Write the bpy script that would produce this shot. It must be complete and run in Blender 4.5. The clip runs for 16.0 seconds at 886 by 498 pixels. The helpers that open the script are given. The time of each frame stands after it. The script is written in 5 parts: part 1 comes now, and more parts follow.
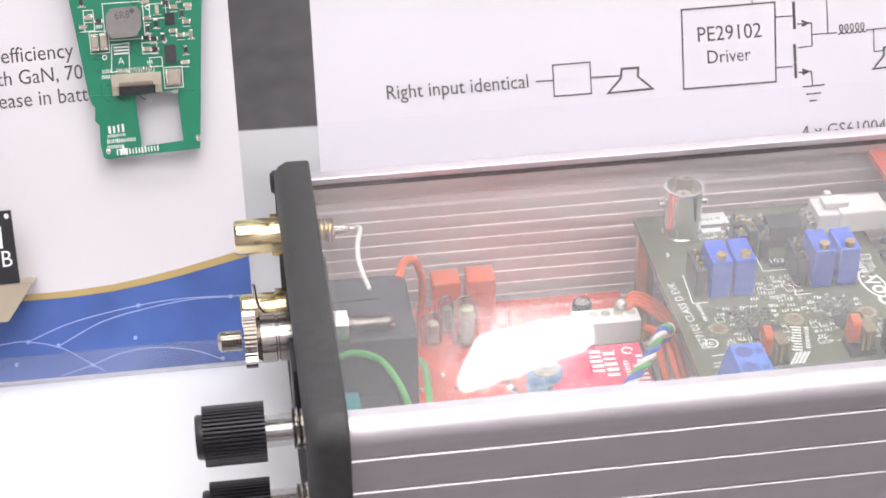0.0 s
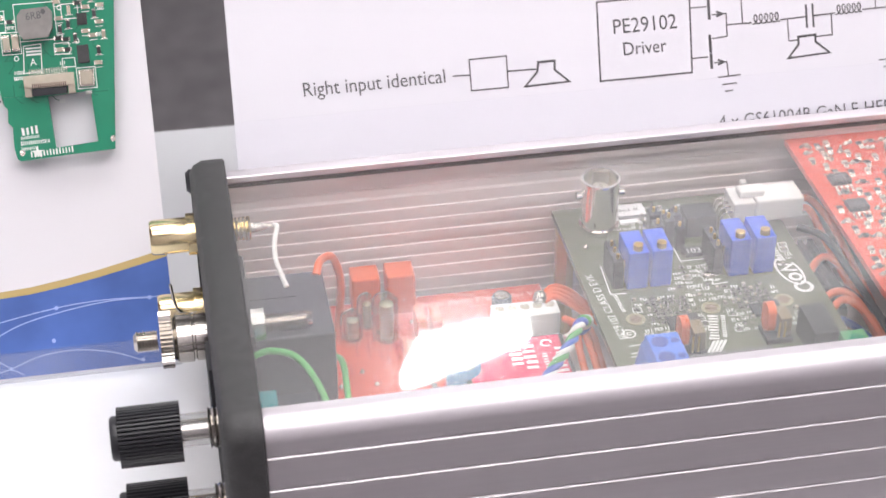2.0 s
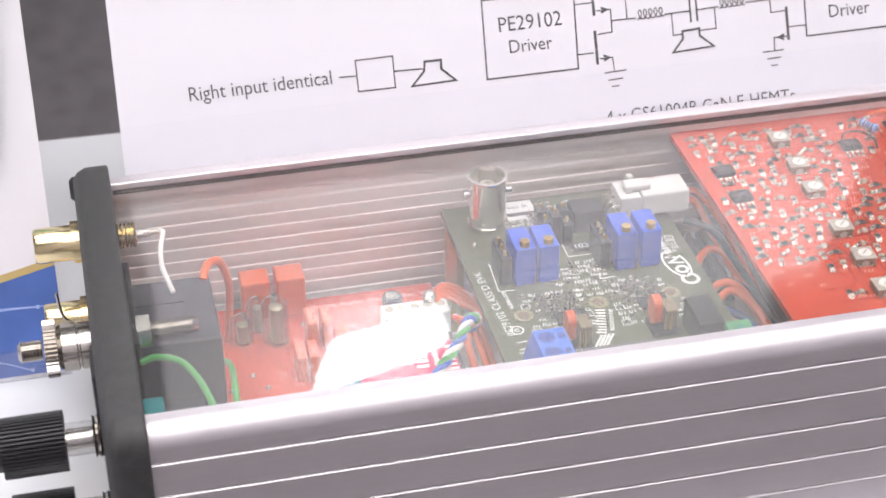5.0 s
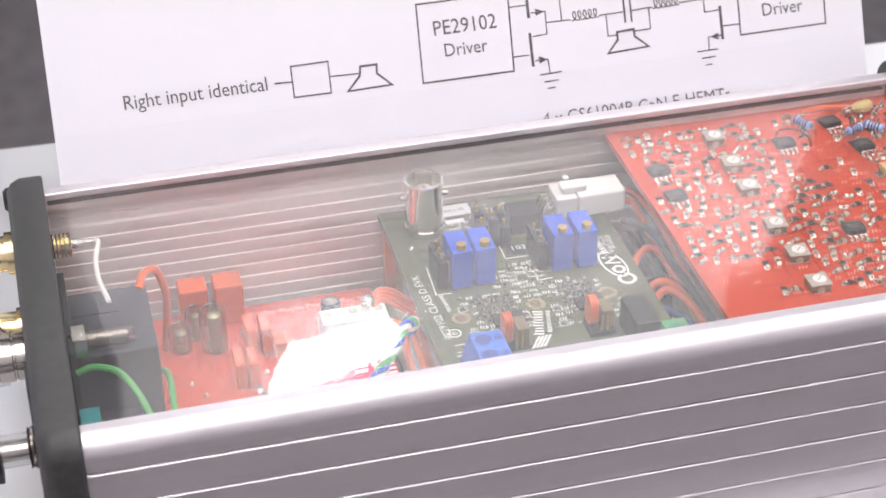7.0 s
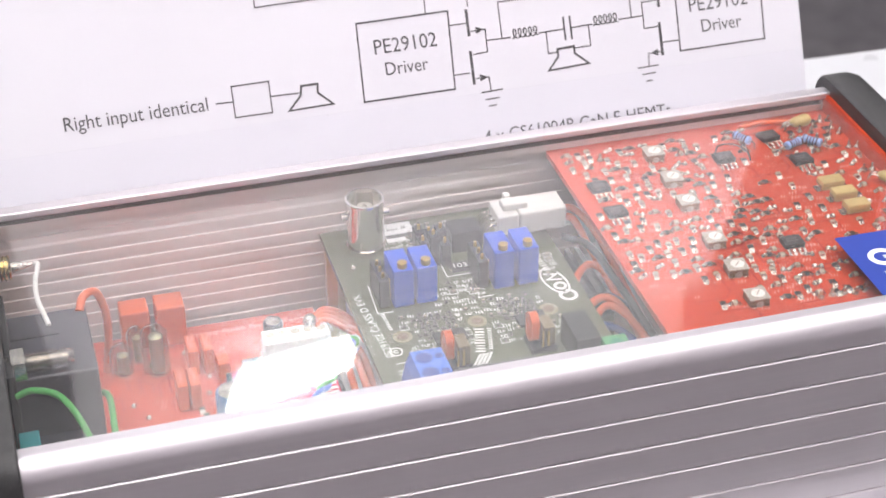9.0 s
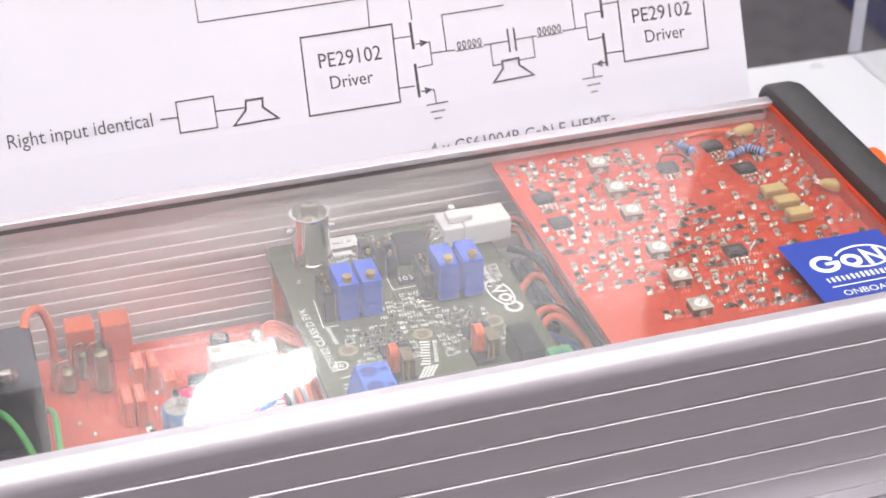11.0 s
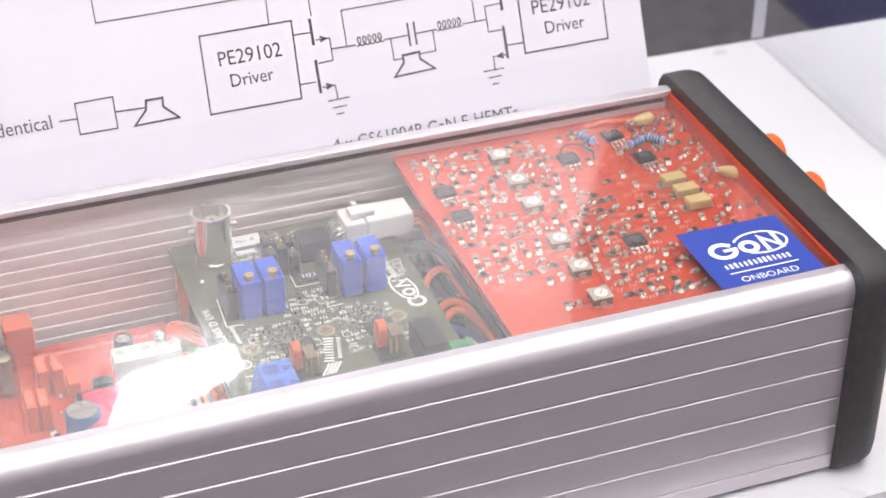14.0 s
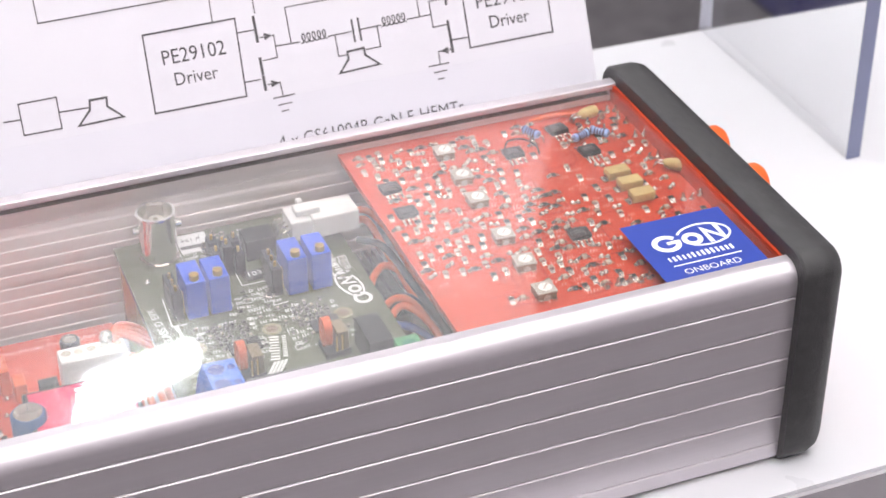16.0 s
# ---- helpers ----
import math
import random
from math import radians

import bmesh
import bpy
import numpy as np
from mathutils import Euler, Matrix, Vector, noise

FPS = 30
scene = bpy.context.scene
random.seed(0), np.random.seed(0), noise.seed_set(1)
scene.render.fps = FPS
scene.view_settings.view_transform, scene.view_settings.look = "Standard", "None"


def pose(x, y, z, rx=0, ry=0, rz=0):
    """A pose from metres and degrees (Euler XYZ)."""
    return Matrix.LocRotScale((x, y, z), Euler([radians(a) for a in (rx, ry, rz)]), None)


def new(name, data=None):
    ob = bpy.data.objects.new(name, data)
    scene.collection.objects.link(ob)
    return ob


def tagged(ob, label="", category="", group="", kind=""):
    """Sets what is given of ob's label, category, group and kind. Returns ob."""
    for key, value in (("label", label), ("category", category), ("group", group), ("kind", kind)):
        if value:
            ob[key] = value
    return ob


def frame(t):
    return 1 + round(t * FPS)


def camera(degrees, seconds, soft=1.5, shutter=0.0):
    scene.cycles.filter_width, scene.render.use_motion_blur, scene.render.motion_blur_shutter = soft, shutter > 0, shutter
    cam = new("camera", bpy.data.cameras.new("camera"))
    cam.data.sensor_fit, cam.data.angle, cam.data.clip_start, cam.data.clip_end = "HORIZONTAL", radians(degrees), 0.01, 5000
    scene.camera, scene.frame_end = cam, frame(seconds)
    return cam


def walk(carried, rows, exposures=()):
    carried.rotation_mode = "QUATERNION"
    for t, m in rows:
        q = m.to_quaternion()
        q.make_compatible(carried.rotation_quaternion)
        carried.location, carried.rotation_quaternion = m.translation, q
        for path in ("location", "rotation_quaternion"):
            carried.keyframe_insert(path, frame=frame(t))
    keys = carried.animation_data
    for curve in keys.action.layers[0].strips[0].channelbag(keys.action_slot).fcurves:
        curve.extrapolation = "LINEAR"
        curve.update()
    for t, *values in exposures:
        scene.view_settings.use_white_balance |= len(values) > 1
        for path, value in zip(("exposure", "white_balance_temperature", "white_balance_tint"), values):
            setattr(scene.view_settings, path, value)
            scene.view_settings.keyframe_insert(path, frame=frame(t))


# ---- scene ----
# Millimetres are used for the small things; part() turns them into metres.
LENS = 27.38
EXPOSURE = 0.34
cam = camera(LENS, 16.0, soft=1.5)
cam.data.dof.use_dof, cam.data.dof.focus_distance, cam.data.dof.aperture_fstop = True, 0.425, 28
# seconds, eye x y z, degrees turned to the right of +y, degrees down, degrees leant to the right
ROWS = [
    (0.0, -0.0187, -0.2775, 0.2878, 7.73, 33.88, 0.58),
    (0.5, -0.0170, -0.2778, 0.2874, 8.28, 33.89, 0.60),
    (1.0, -0.0154, -0.2780, 0.2870, 8.81, 33.90, 0.54),
    (1.5, -0.0138, -0.2783, 0.2867, 9.31, 33.88, 0.66),
    (2.0, -0.0123, -0.2786, 0.2864, 9.82, 33.89, 0.52),
    (2.5, -0.0108, -0.2789, 0.2862, 10.34, 33.88, 0.48),
    (3.0, -0.0094, -0.2792, 0.2860, 10.85, 33.87, 0.45),
    (3.5, -0.0080, -0.2795, 0.2858, 11.38, 33.85, 0.36),
    (4.0, -0.0067, -0.2798, 0.2857, 11.87, 33.84, 0.38),
    (6.5, -0.0007, -0.2814, 0.2854, 13.97, 33.73, 0.40),
    (7.0, 0.0004, -0.2817, 0.2855, 14.38, 33.68, 0.49),
    (7.5, 0.0014, -0.2820, 0.2856, 14.82, 33.62, 0.34),
    (8.0, 0.0025, -0.2824, 0.2857, 15.21, 33.50, 0.31),
    (8.5, 0.0036, -0.2827, 0.2858, 15.57, 33.34, 0.30),
    (9.0, 0.0046, -0.2830, 0.2860, 15.91, 33.16, 0.32),
    (11.5, 0.0098, -0.2848, 0.2871, 17.66, 32.82, 0.27),
    (12.0, 0.0108, -0.2851, 0.2874, 18.08, 32.87, 0.27),
    (12.5, 0.0119, -0.2855, 0.2877, 18.54, 32.95, 0.26),
    (13.0, 0.0130, -0.2858, 0.2880, 19.02, 33.06, 0.33),
    (13.5, 0.0141, -0.2862, 0.2884, 19.48, 33.14, 0.21),
    (14.0, 0.0153, -0.2865, 0.2887, 19.89, 33.23, 0.25),
    (14.5, 0.0164, -0.2869, 0.2891, 20.25, 33.32, 0.24),
    (15.0, 0.0176, -0.2872, 0.2895, 20.58, 33.41, 0.29),
    (15.5, 0.0189, -0.2876, 0.2899, 20.87, 33.49, 0.34),
    (16.0, 0.0202, -0.2879, 0.2904, 21.16, 33.58, 0.40),
]
walk(cam, [(t, pose(x, y, z, 0, 0, -yaw) @ pose(0, 0, 0, 90 - down, 0, 0) @ pose(0, 0, 0, 0, 0, -lean))
           for t, x, y, z, yaw, down, lean in ROWS], exposures=((0.0, EXPOSURE), (16.0, EXPOSURE)))

# ---- world and light ----
world = bpy.data.worlds.new("hall")
scene.world = world
world.use_nodes = True
world.node_tree.nodes["Background"].inputs[0].default_value = (0.9, 0.9, 1.0, 1)
world.node_tree.nodes["Background"].inputs[1].default_value = 0.25

PANEL_GLOW = 5.0
GLARE_GLOW = 48.0
OVERHEAD_GLOW = 170.0


# ---- materials ----
def material(name, colour, rough=0.5, metal=0.0, vary=0.12, grain=60.0, bump=0.0, coat=0.0, scale=(1, 1, 1), spec=0.5,
             each=0.0, coat_rough=0.1):
    """A surface with colour variation at two sizes and a fine relief; grain is in bumps a metre."""
    m = bpy.data.materials.new(name)
    m.use_nodes = True
    nt = m.node_tree
    n, l = nt.nodes, nt.links
    b = n["Principled BSDF"]
    b.inputs["Roughness"].default_value = rough
    b.inputs["Metallic"].default_value = metal
    b.inputs["Specular IOR Level"].default_value = spec
    b.inputs["Coat Weight"].default_value = coat
    b.inputs["Coat Roughness"].default_value = coat_rough
    tc = n.new("ShaderNodeTexCoord")
    mp = n.new("ShaderNodeMapping")
    mp.inputs["Scale"].default_value = scale
    l.new(tc.outputs["Object"], mp.inputs["Vector"])
    small, big = n.new("ShaderNodeTexNoise"), n.new("ShaderNodeTexNoise")
    small.inputs["Scale"].default_value, big.inputs["Scale"].default_value = grain, grain / 9
    small.inputs["Detail"].default_value = 4
    for q in (small, big):
        l.new(mp.outputs["Vector"], q.inputs["Vector"])
    add = n.new("ShaderNodeMath")
    add.operation = "ADD"
    l.new(small.outputs["Fac"], add.inputs[0])
    l.new(big.outputs["Fac"], add.inputs[1])
    ramp = n.new("ShaderNodeMapRange")
    ramp.inputs["From Min"].default_value, ramp.inputs["From Max"].default_value = 0.6, 1.4
    ramp.inputs["To Min"].default_value, ramp.inputs["To Max"].default_value = 1 - vary, 1 + vary
    l.new(add.outputs[0], ramp.inputs["Value"])
    value = ramp.outputs["Result"]
    if each:
        info = n.new("ShaderNodeObjectInfo")
        er = n.new("ShaderNodeMapRange")
        er.inputs["To Min"].default_value, er.inputs["To Max"].default_value = 1 - each, 1 + each
        l.new(info.outputs["Random"], er.inputs["Value"])
        mul = n.new("ShaderNodeMath")
        mul.operation = "MULTIPLY"
        l.new(value, mul.inputs[0])
        l.new(er.outputs["Result"], mul.inputs[1])
        value = mul.outputs[0]
    mix = n.new("ShaderNodeVectorMath")
    mix.operation = "SCALE"
    mix.inputs[0].default_value = colour
    l.new(value, mix.inputs["Scale"])
    l.new(mix.outputs[0], b.inputs["Base Color"])
    rr = n.new("ShaderNodeMapRange")
    rr.inputs["To Min"].default_value, rr.inputs["To Max"].default_value = max(0.02, rough * 0.8), min(1, rough * 1.2)
    l.new(small.outputs["Fac"], rr.inputs["Value"])
    l.new(rr.outputs["Result"], b.inputs["Roughness"])
    if bump:
        bp = n.new("ShaderNodeBump")
        bp.inputs["Strength"].default_value = bump
        bp.inputs["Distance"].default_value = 0.0004
        l.new(small.outputs["Fac"], bp.inputs["Height"])
        l.new(bp.outputs["Normal"], b.inputs["Normal"])
    return m


def clear(name, tint=(1, 1, 1), ior=1.49, rough=0.0, haze=0.0):
    """A clear sheet: it lets light straight through and mirrors by Fresnel; haze is thin dust plus a painted veil."""
    m = bpy.data.materials.new(name)
    m.use_nodes = True
    nt = m.node_tree
    n, l = nt.nodes, nt.links
    n.remove(n["Principled BSDF"])
    tr, gl, lw = n.new("ShaderNodeBsdfTransparent"), n.new("ShaderNodeBsdfGlossy"), n.new("ShaderNodeLayerWeight")
    tr.inputs[0].default_value = (*tint, 1)
    gl.inputs["Roughness"].default_value = rough
    lw.inputs["Blend"].default_value = 0.5
    pw, ma = n.new("ShaderNodeMath"), n.new("ShaderNodeMath")
    pw.operation, ma.operation = "POWER", "MULTIPLY_ADD"
    pw.inputs[1].default_value = 5
    bare = ((ior - 1) / (ior + 1)) ** 2
    ma.inputs[1].default_value, ma.inputs[2].default_value = 1 - bare, bare
    l.new(lw.outputs["Facing"], pw.inputs[0])
    l.new(pw.outputs[0], ma.inputs[0])
    mx = n.new("ShaderNodeMixShader")
    l.new(ma.outputs[0], mx.inputs[0])
    l.new(tr.outputs[0], mx.inputs[1])
    l.new(gl.outputs[0], mx.inputs[2])
    out = mx.outputs[0]
    if haze:
        # Wide gloss lobe stands in for lens bloom round bright glare.
        wide, halo_mix = n.new("ShaderNodeBsdfGlossy"), n.new("ShaderNodeMixShader")
        wide.inputs["Roughness"].default_value, halo_mix.inputs[0].default_value = 0.15, 0.28
        l.new(gl.outputs[0], halo_mix.inputs[1])
        l.new(wide.outputs[0], halo_mix.inputs[2])
        l.new(halo_mix.outputs[0], mx.inputs[2])
        # Pale diffuse film: dust with extra veil painted in.
        df = n.new("ShaderNodeBsdfDiffuse")
        df.inputs[0].default_value = (0.9, 0.9, 0.9, 1)
        tc, ns, rg = n.new("ShaderNodeTexCoord"), n.new("ShaderNodeTexNoise"), n.new("ShaderNodeMapRange")
        ns.inputs["Scale"].default_value, ns.inputs["Detail"].default_value = 55, 8
        rg.inputs["From Min"].default_value, rg.inputs["From Max"].default_value = 0.35, 0.75
        rg.inputs["To Min"].default_value, rg.inputs["To Max"].default_value = haze * 0.5, haze * 1.6
        l.new(tc.outputs["Object"], ns.inputs["Vector"])
        l.new(ns.outputs["Fac"], rg.inputs["Value"])
        sp, st, am = n.new("ShaderNodeTexNoise"), n.new("ShaderNodeMapRange"), n.new("ShaderNodeMath")
        sp.inputs["Scale"].default_value, sp.inputs["Detail"].default_value = 1400, 2
        st.inputs["From Min"].default_value, st.inputs["From Max"].default_value = 0.7, 0.76
        st.inputs["To Max"].default_value = 0.16
        am.operation, am.use_clamp = "ADD", True
        l.new(tc.outputs["Object"], sp.inputs["Vector"])
        l.new(sp.outputs["Fac"], st.inputs["Value"])
        l.new(st.outputs["Result"], am.inputs[0])
        l.new(rg.outputs["Result"], am.inputs[1])
        m2 = n.new("ShaderNodeMixShader")
        l.new(am.outputs[0], m2.inputs[0])
        l.new(out, m2.inputs[1])
        l.new(df.outputs[0], m2.inputs[2])
        out = m2.outputs[0]
    l.new(out, n["Material Output"].inputs["Surface"])
    return m


def glow(name, colour, strength):
    m = bpy.data.materials.new(name)
    m.use_nodes = True
    n, l = m.node_tree.nodes, m.node_tree.links
    n.remove(n["Principled BSDF"])
    em = n.new("ShaderNodeEmission")
    em.inputs[0].default_value, em.inputs[1].default_value = (*colour, 1), strength
    l.new(em.outputs[0], n["Material Output"].inputs["Surface"])
    return m


ALU = material("brushed_aluminium", (0.665, 0.625, 0.655), 0.42, 0.75, 0.05, 900, 0.05, scale=(0.03, 1, 1))
# Inside metal lightened and tinted pink: the red boards' bounce painted in.
ALU_IN = material("raw_aluminium_red_bounce", (0.77, 0.68, 0.66), 0.42, 0.2, 0.1, 500, 0.05, scale=(0.05, 1, 1))
BEZEL = material("black_textured_plastic", (0.05, 0.049, 0.05), 0.42, 0, 0.25, 3200, 0.5, spec=0.4)
BLACK = material("black_plastic", (0.02, 0.02, 0.024), 0.38, 0, 0.2, 600, 0.05)
DARKBOX = material("dark_blue_black_plastic", (0.032, 0.031, 0.045), 0.35, 0, 0.2, 300, 0.05)
INDUCT = material("inductor_ferrite", (0.23, 0.215, 0.205), 0.5, 0, 0.15, 500, 0.15)
GREYBAR = material("grey_heat_pad", (0.16, 0.155, 0.16), 0.6, 0, 0.15, 300, 0.1)
# Dark brown that paints the shade inside the cover slot.
SLOTSHADE = material("brown_slot_shade", (0.1, 0.065, 0.05), 0.6, 0, 0.2, 400, 0.1)
CHIP = material("chip_epoxy", (0.045, 0.044, 0.046), 0.45, 0, 0.3, 900, 0.1, each=0.3)
WHITEP = material("white_nylon", (0.7, 0.685, 0.66), 0.45, 0, 0.05, 300, 0.05)
CREAM = material("cream_ceramic", (0.44, 0.39, 0.31), 0.4, 0, 0.12, 500, 0.05, each=0.2)
BLUEP = material("blue_trimmer_plastic", (0.05, 0.12, 0.62), 0.35, 0, 0.12, 400, 0.08, each=0.08)
BLUET = material("blue_terminal_plastic", (0.07, 0.19, 0.68), 0.4, 0, 0.1, 300, 0.05)
# Darker copy of the terminal blue, painting the shade in its bores.
BORESHADE = material("blue_bore_shade", (0.035, 0.07, 0.33), 0.5, 0, 0.1, 300)
TEAL = material("teal_plastic", (0.02, 0.25, 0.28), 0.4, 0, 0.1, 300)
GREENT = material("green_terminal_plastic", (0.1, 0.33, 0.15), 0.4, 0, 0.1, 300)
GOLD = material("gold_plate", (0.86, 0.72, 0.44), 0.22, 1, 0.06, 300, 0.05)
BRASS = material("brass", (0.6, 0.42, 0.16), 0.35, 1, 0.15, 900, 0.1)
NICKEL = material("nickel_plate", (0.52, 0.49, 0.455), 0.18, 1, 0.1, 400, 0.05)
CHROME = material("polished_nickel", (0.74, 0.71, 0.67), 0.1, 1, 0.06, 300, 0.03)
TINDULL = material("dull_solder", (0.36, 0.345, 0.33), 0.42, 0.6, 0.2, 2600, 0.3, each=0.2)
TIN = material("bright_solder", (0.63, 0.6, 0.545), 0.11, 1.0, 0.25, 1500, 1.0, each=0.15)
REDPCB = material("red_solder_mask", (0.58, 0.063, 0.024), 0.3, 0, 0.08, 160, 0.05, spec=0.6)
REDDARK = material("red_solder_mask_tracks", (0.36, 0.016, 0.012), 0.35, 0, 0.08, 160)
OLIVE = material("olive_solder_mask", (0.105, 0.115, 0.07), 0.35, 0, 0.12, 220, 0.05, spec=0.6)
GREENPCB = material("green_solder_mask", (0.005, 0.2, 0.11), 0.35, 0, 0.1, 200, 0.05, spec=0.6)
GREENDARK = material("green_solder_mask_tracks", (0.004, 0.12, 0.07), 0.4, 0, 0.1, 200)
SILK = material("white_silkscreen", (0.8, 0.8, 0.78), 0.6, 0, 0.08, 900)
PINKSILK = material("pale_silkscreen", (0.85, 0.45, 0.4), 0.6, 0, 0.1, 900)
ORANGE = material("orange_film_capacitor", (0.68, 0.12, 0.035), 0.4, 0, 0.1, 300, 0.05, each=0.06)
ORWIRE = material("orange_wire_sleeve", (0.75, 0.13, 0.03), 0.4, 0, 0.1, 300)
GRWIRE = material("green_wire_sleeve", (0.08, 0.36, 0.09), 0.4, 0, 0.1, 300)
BLWIRE = material("blue_wire_sleeve", (0.04, 0.11, 0.5), 0.4, 0, 0.1, 300)
WHWIRE = material("white_wire_sleeve", (0.78, 0.77, 0.74), 0.4, 0, 0.06, 300)
BKWIRE = material("black_wire_sleeve", (0.02, 0.02, 0.025), 0.4, 0, 0.1, 300)
TANT = material("yellow_tantalum_epoxy", (0.5, 0.38, 0.17), 0.45, 0, 0.1, 500, 0.08, each=0.06)
AXIAL = material("pale_blue_resistor_lacquer", (0.3, 0.42, 0.72), 0.35, 0, 0.1, 500)
BAND = material("dark_colour_band", (0.08, 0.03, 0.03), 0.4, 0, 0.1, 500)
STICKER = material("blue_sticker_vinyl", (0.032, 0.062, 0.33), 0.4, 0, 0.05, 120, 0.0)
INK = material("black_print", (0.1, 0.095, 0.1), 0.6, 0, 0.1, 900)
WHITEINK = material("white_print", (0.85, 0.85, 0.86), 0.5, 0, 0.03, 900)
PAPER = material("laminated_white_paper", (0.715, 0.695, 0.74), 0.45, 0, 0.015, 40, 0.0, coat=1.0)
POSTER = material("matt_white_poster", (0.7, 0.675, 0.705), 0.5, 0, 0.02, 40)
POSTERBLUE = material("blue_poster_print", (0.07, 0.14, 0.42), 0.45, 0, 0.35, 60)
TANFOOT = material("tan_wood_foot", (0.42, 0.36, 0.27), 0.5, 0, 0.15, 120, 0.05)
POSTERGOLD = material("gold_poster_print", (0.5, 0.37, 0.15), 0.45, 0, 0.05, 60)
POSTERLINE = material("pale_blue_print", (0.36, 0.46, 0.76), 0.5, 0, 0.05, 60)
TABLE = material("white_laminate", (0.66, 0.66, 0.685), 0.3, 0, 0.015, 30)
TABLEFRONT = material("grey_laminate_edge", (0.42, 0.4, 0.42), 0.4, 0, 0.05, 60, 0.02)
DARKWALL = material("dark_grey_panel", (0.07, 0.062, 0.066), 0.5, 0, 0.15, 12, 0.02)
# Pale colour paints the light caught by the stand's far edge.
EDGELIGHT = material("acrylic_edge_shine", (0.7, 0.7, 0.78), 0.3, 0, 0.1, 60)
PURPLE = material("blurred_violet_panel", (0.05, 0.05, 0.17), 0.5, 0, 0.25, 12, 0.02)
WALLM = material("hall_wall_paint", (0.66, 0.63, 0.67), 0.8, 0, 0.06, 6, 0.05)
CEILM = material("hall_ceiling_paint", (0.12, 0.115, 0.12), 0.85, 0, 0.05, 6, 0.05)
CARPET = material("grey_carpet", (0.15, 0.14, 0.148), 0.95, 0, 0.3, 200, 0.6)
CRIMSON = material("crimson_module_case", (0.62, 0.02, 0.1), 0.4, 0, 0.08, 300, 0.03)
ELBLUE = material("blue_capacitor_sleeve", (0.03, 0.12, 0.3), 0.35, 0, 0.1, 300)
# Haze on the cover includes a painted veil besides the dust.
COVER = clear("clear_acrylic_cover", (0.985, 0.985, 0.98), 1.86, 0.0, 0.03)
ACRYLIC = clear("clear_acrylic", (0.98, 0.985, 0.99), 1.49, 0.0, 0.015)
POCKET = clear("clear_film", (0.995, 0.995, 1.0), 1.22)
POTBODY = material("trimmer_ceramic", (0.24, 0.17, 0.12), 0.4, 0, 0.15, 600, 0.05, each=0.15)
POTPLATE = material("trimmer_plate", (0.42, 0.39, 0.34), 0.35, 0, 0.12, 600, 0.05)
FILMBR = material("brown_film_box", (0.24, 0.19, 0.12), 0.35, 0, 0.15, 500, 0.05)
POTTOP = material("trimmer_rotor", (0.74, 0.72, 0.68), 0.35, 0.0, 0.1, 600)
SINK = material("black_anodised_sink", (0.03, 0.03, 0.033), 0.45, 0.2, 0.2, 300)
RAIL = clear("scuffed_acrylic_rail", (0.96, 0.97, 0.98), 1.49, 0.05, 0.045)
# Same acrylic edge as EDGELIGHT, painted as its shaded side.
ACRYLIC_EDGE = material("acrylic_edge_shade", (0.2, 0.22, 0.34), 0.25, 0, 0.1, 60)
SLEEVE = clear("clear_post_sleeve", (0.9, 0.9, 0.9), 1.5, 0.06, 0.06)
STYRO = clear("clear_polystyrene", (0.78, 0.79, 0.64), 1.5, 0.06, 0.025)
FOIL = material("capacitor_foil", (0.5, 0.47, 0.38), 0.3, 0.8, 0.15, 600, 0.1)
# Glow of the added stand-in lamp beyond the display.
GLARELED = glow("led_glow", (0.92, 0.97, 1.0), GLARE_GLOW)
OVERGLOW = glow("overhead_led_glow", (0.97, 0.98, 1.0), OVERHEAD_GLOW)
PANELGLOW = glow("ceiling_panel_glow", (1.0, 0.96, 0.97), PANEL_GLOW)
# Glow of the added panel that the cover mirrors.
VEILGLOW = glow("veil_panel_glow", (1.0, 0.96, 0.98), 1.05)
VIAGOLD = material("gold_pad_ring", (0.33, 0.3, 0.19), 0.4, 0.1, 0.1, 900)
LABELW = material("white_paper_label", (0.8, 0.8, 0.8), 0.6, 0, 0.04, 300)

# ---- building helpers ----
MM = 0.001
ORIGIN = {}


def thing(name, label, category, at=(0, 0, 0), group="", kind=""):
    """An Empty at the base of a thing, at a place in millimetres."""
    ob = new(name)
    ob.location = [c * MM for c in at]
    ob.empty_display_size = 0.01
    ORIGIN[ob.name] = Vector(at)
    return tagged(ob, label, category, group, kind)


def mesh_of(name, bm, mats, origin=(0, 0, 0), smooth=False):
    me = bpy.data.meshes.new(name)
    bmesh.ops.transform(bm, matrix=Matrix.Scale(MM, 4) @ Matrix.Translation(-Vector(origin)), verts=bm.verts)
    bm.normal_update()
    bm.to_mesh(me)
    bm.free()
    for m in mats if isinstance(mats, (list, tuple)) else [mats]:
        me.materials.append(m)
    if smooth:
        for p in me.polygons:
            p.use_smooth = True
        me.set_sharp_from_angle(angle=radians(40 if smooth is True else smooth))
    return me


def part(name, bm, mats, parent, label="", smooth=False, kind=""):
    """Links a bmesh, given in world millimetres, as one mesh object under a thing or a part."""
    o = ORIGIN[parent.name]
    ob = new(name, mesh_of(name, bm, mats, o, smooth))
    ob.parent = parent
    ORIGIN[ob.name] = o
    return tagged(ob, label, kind=kind)


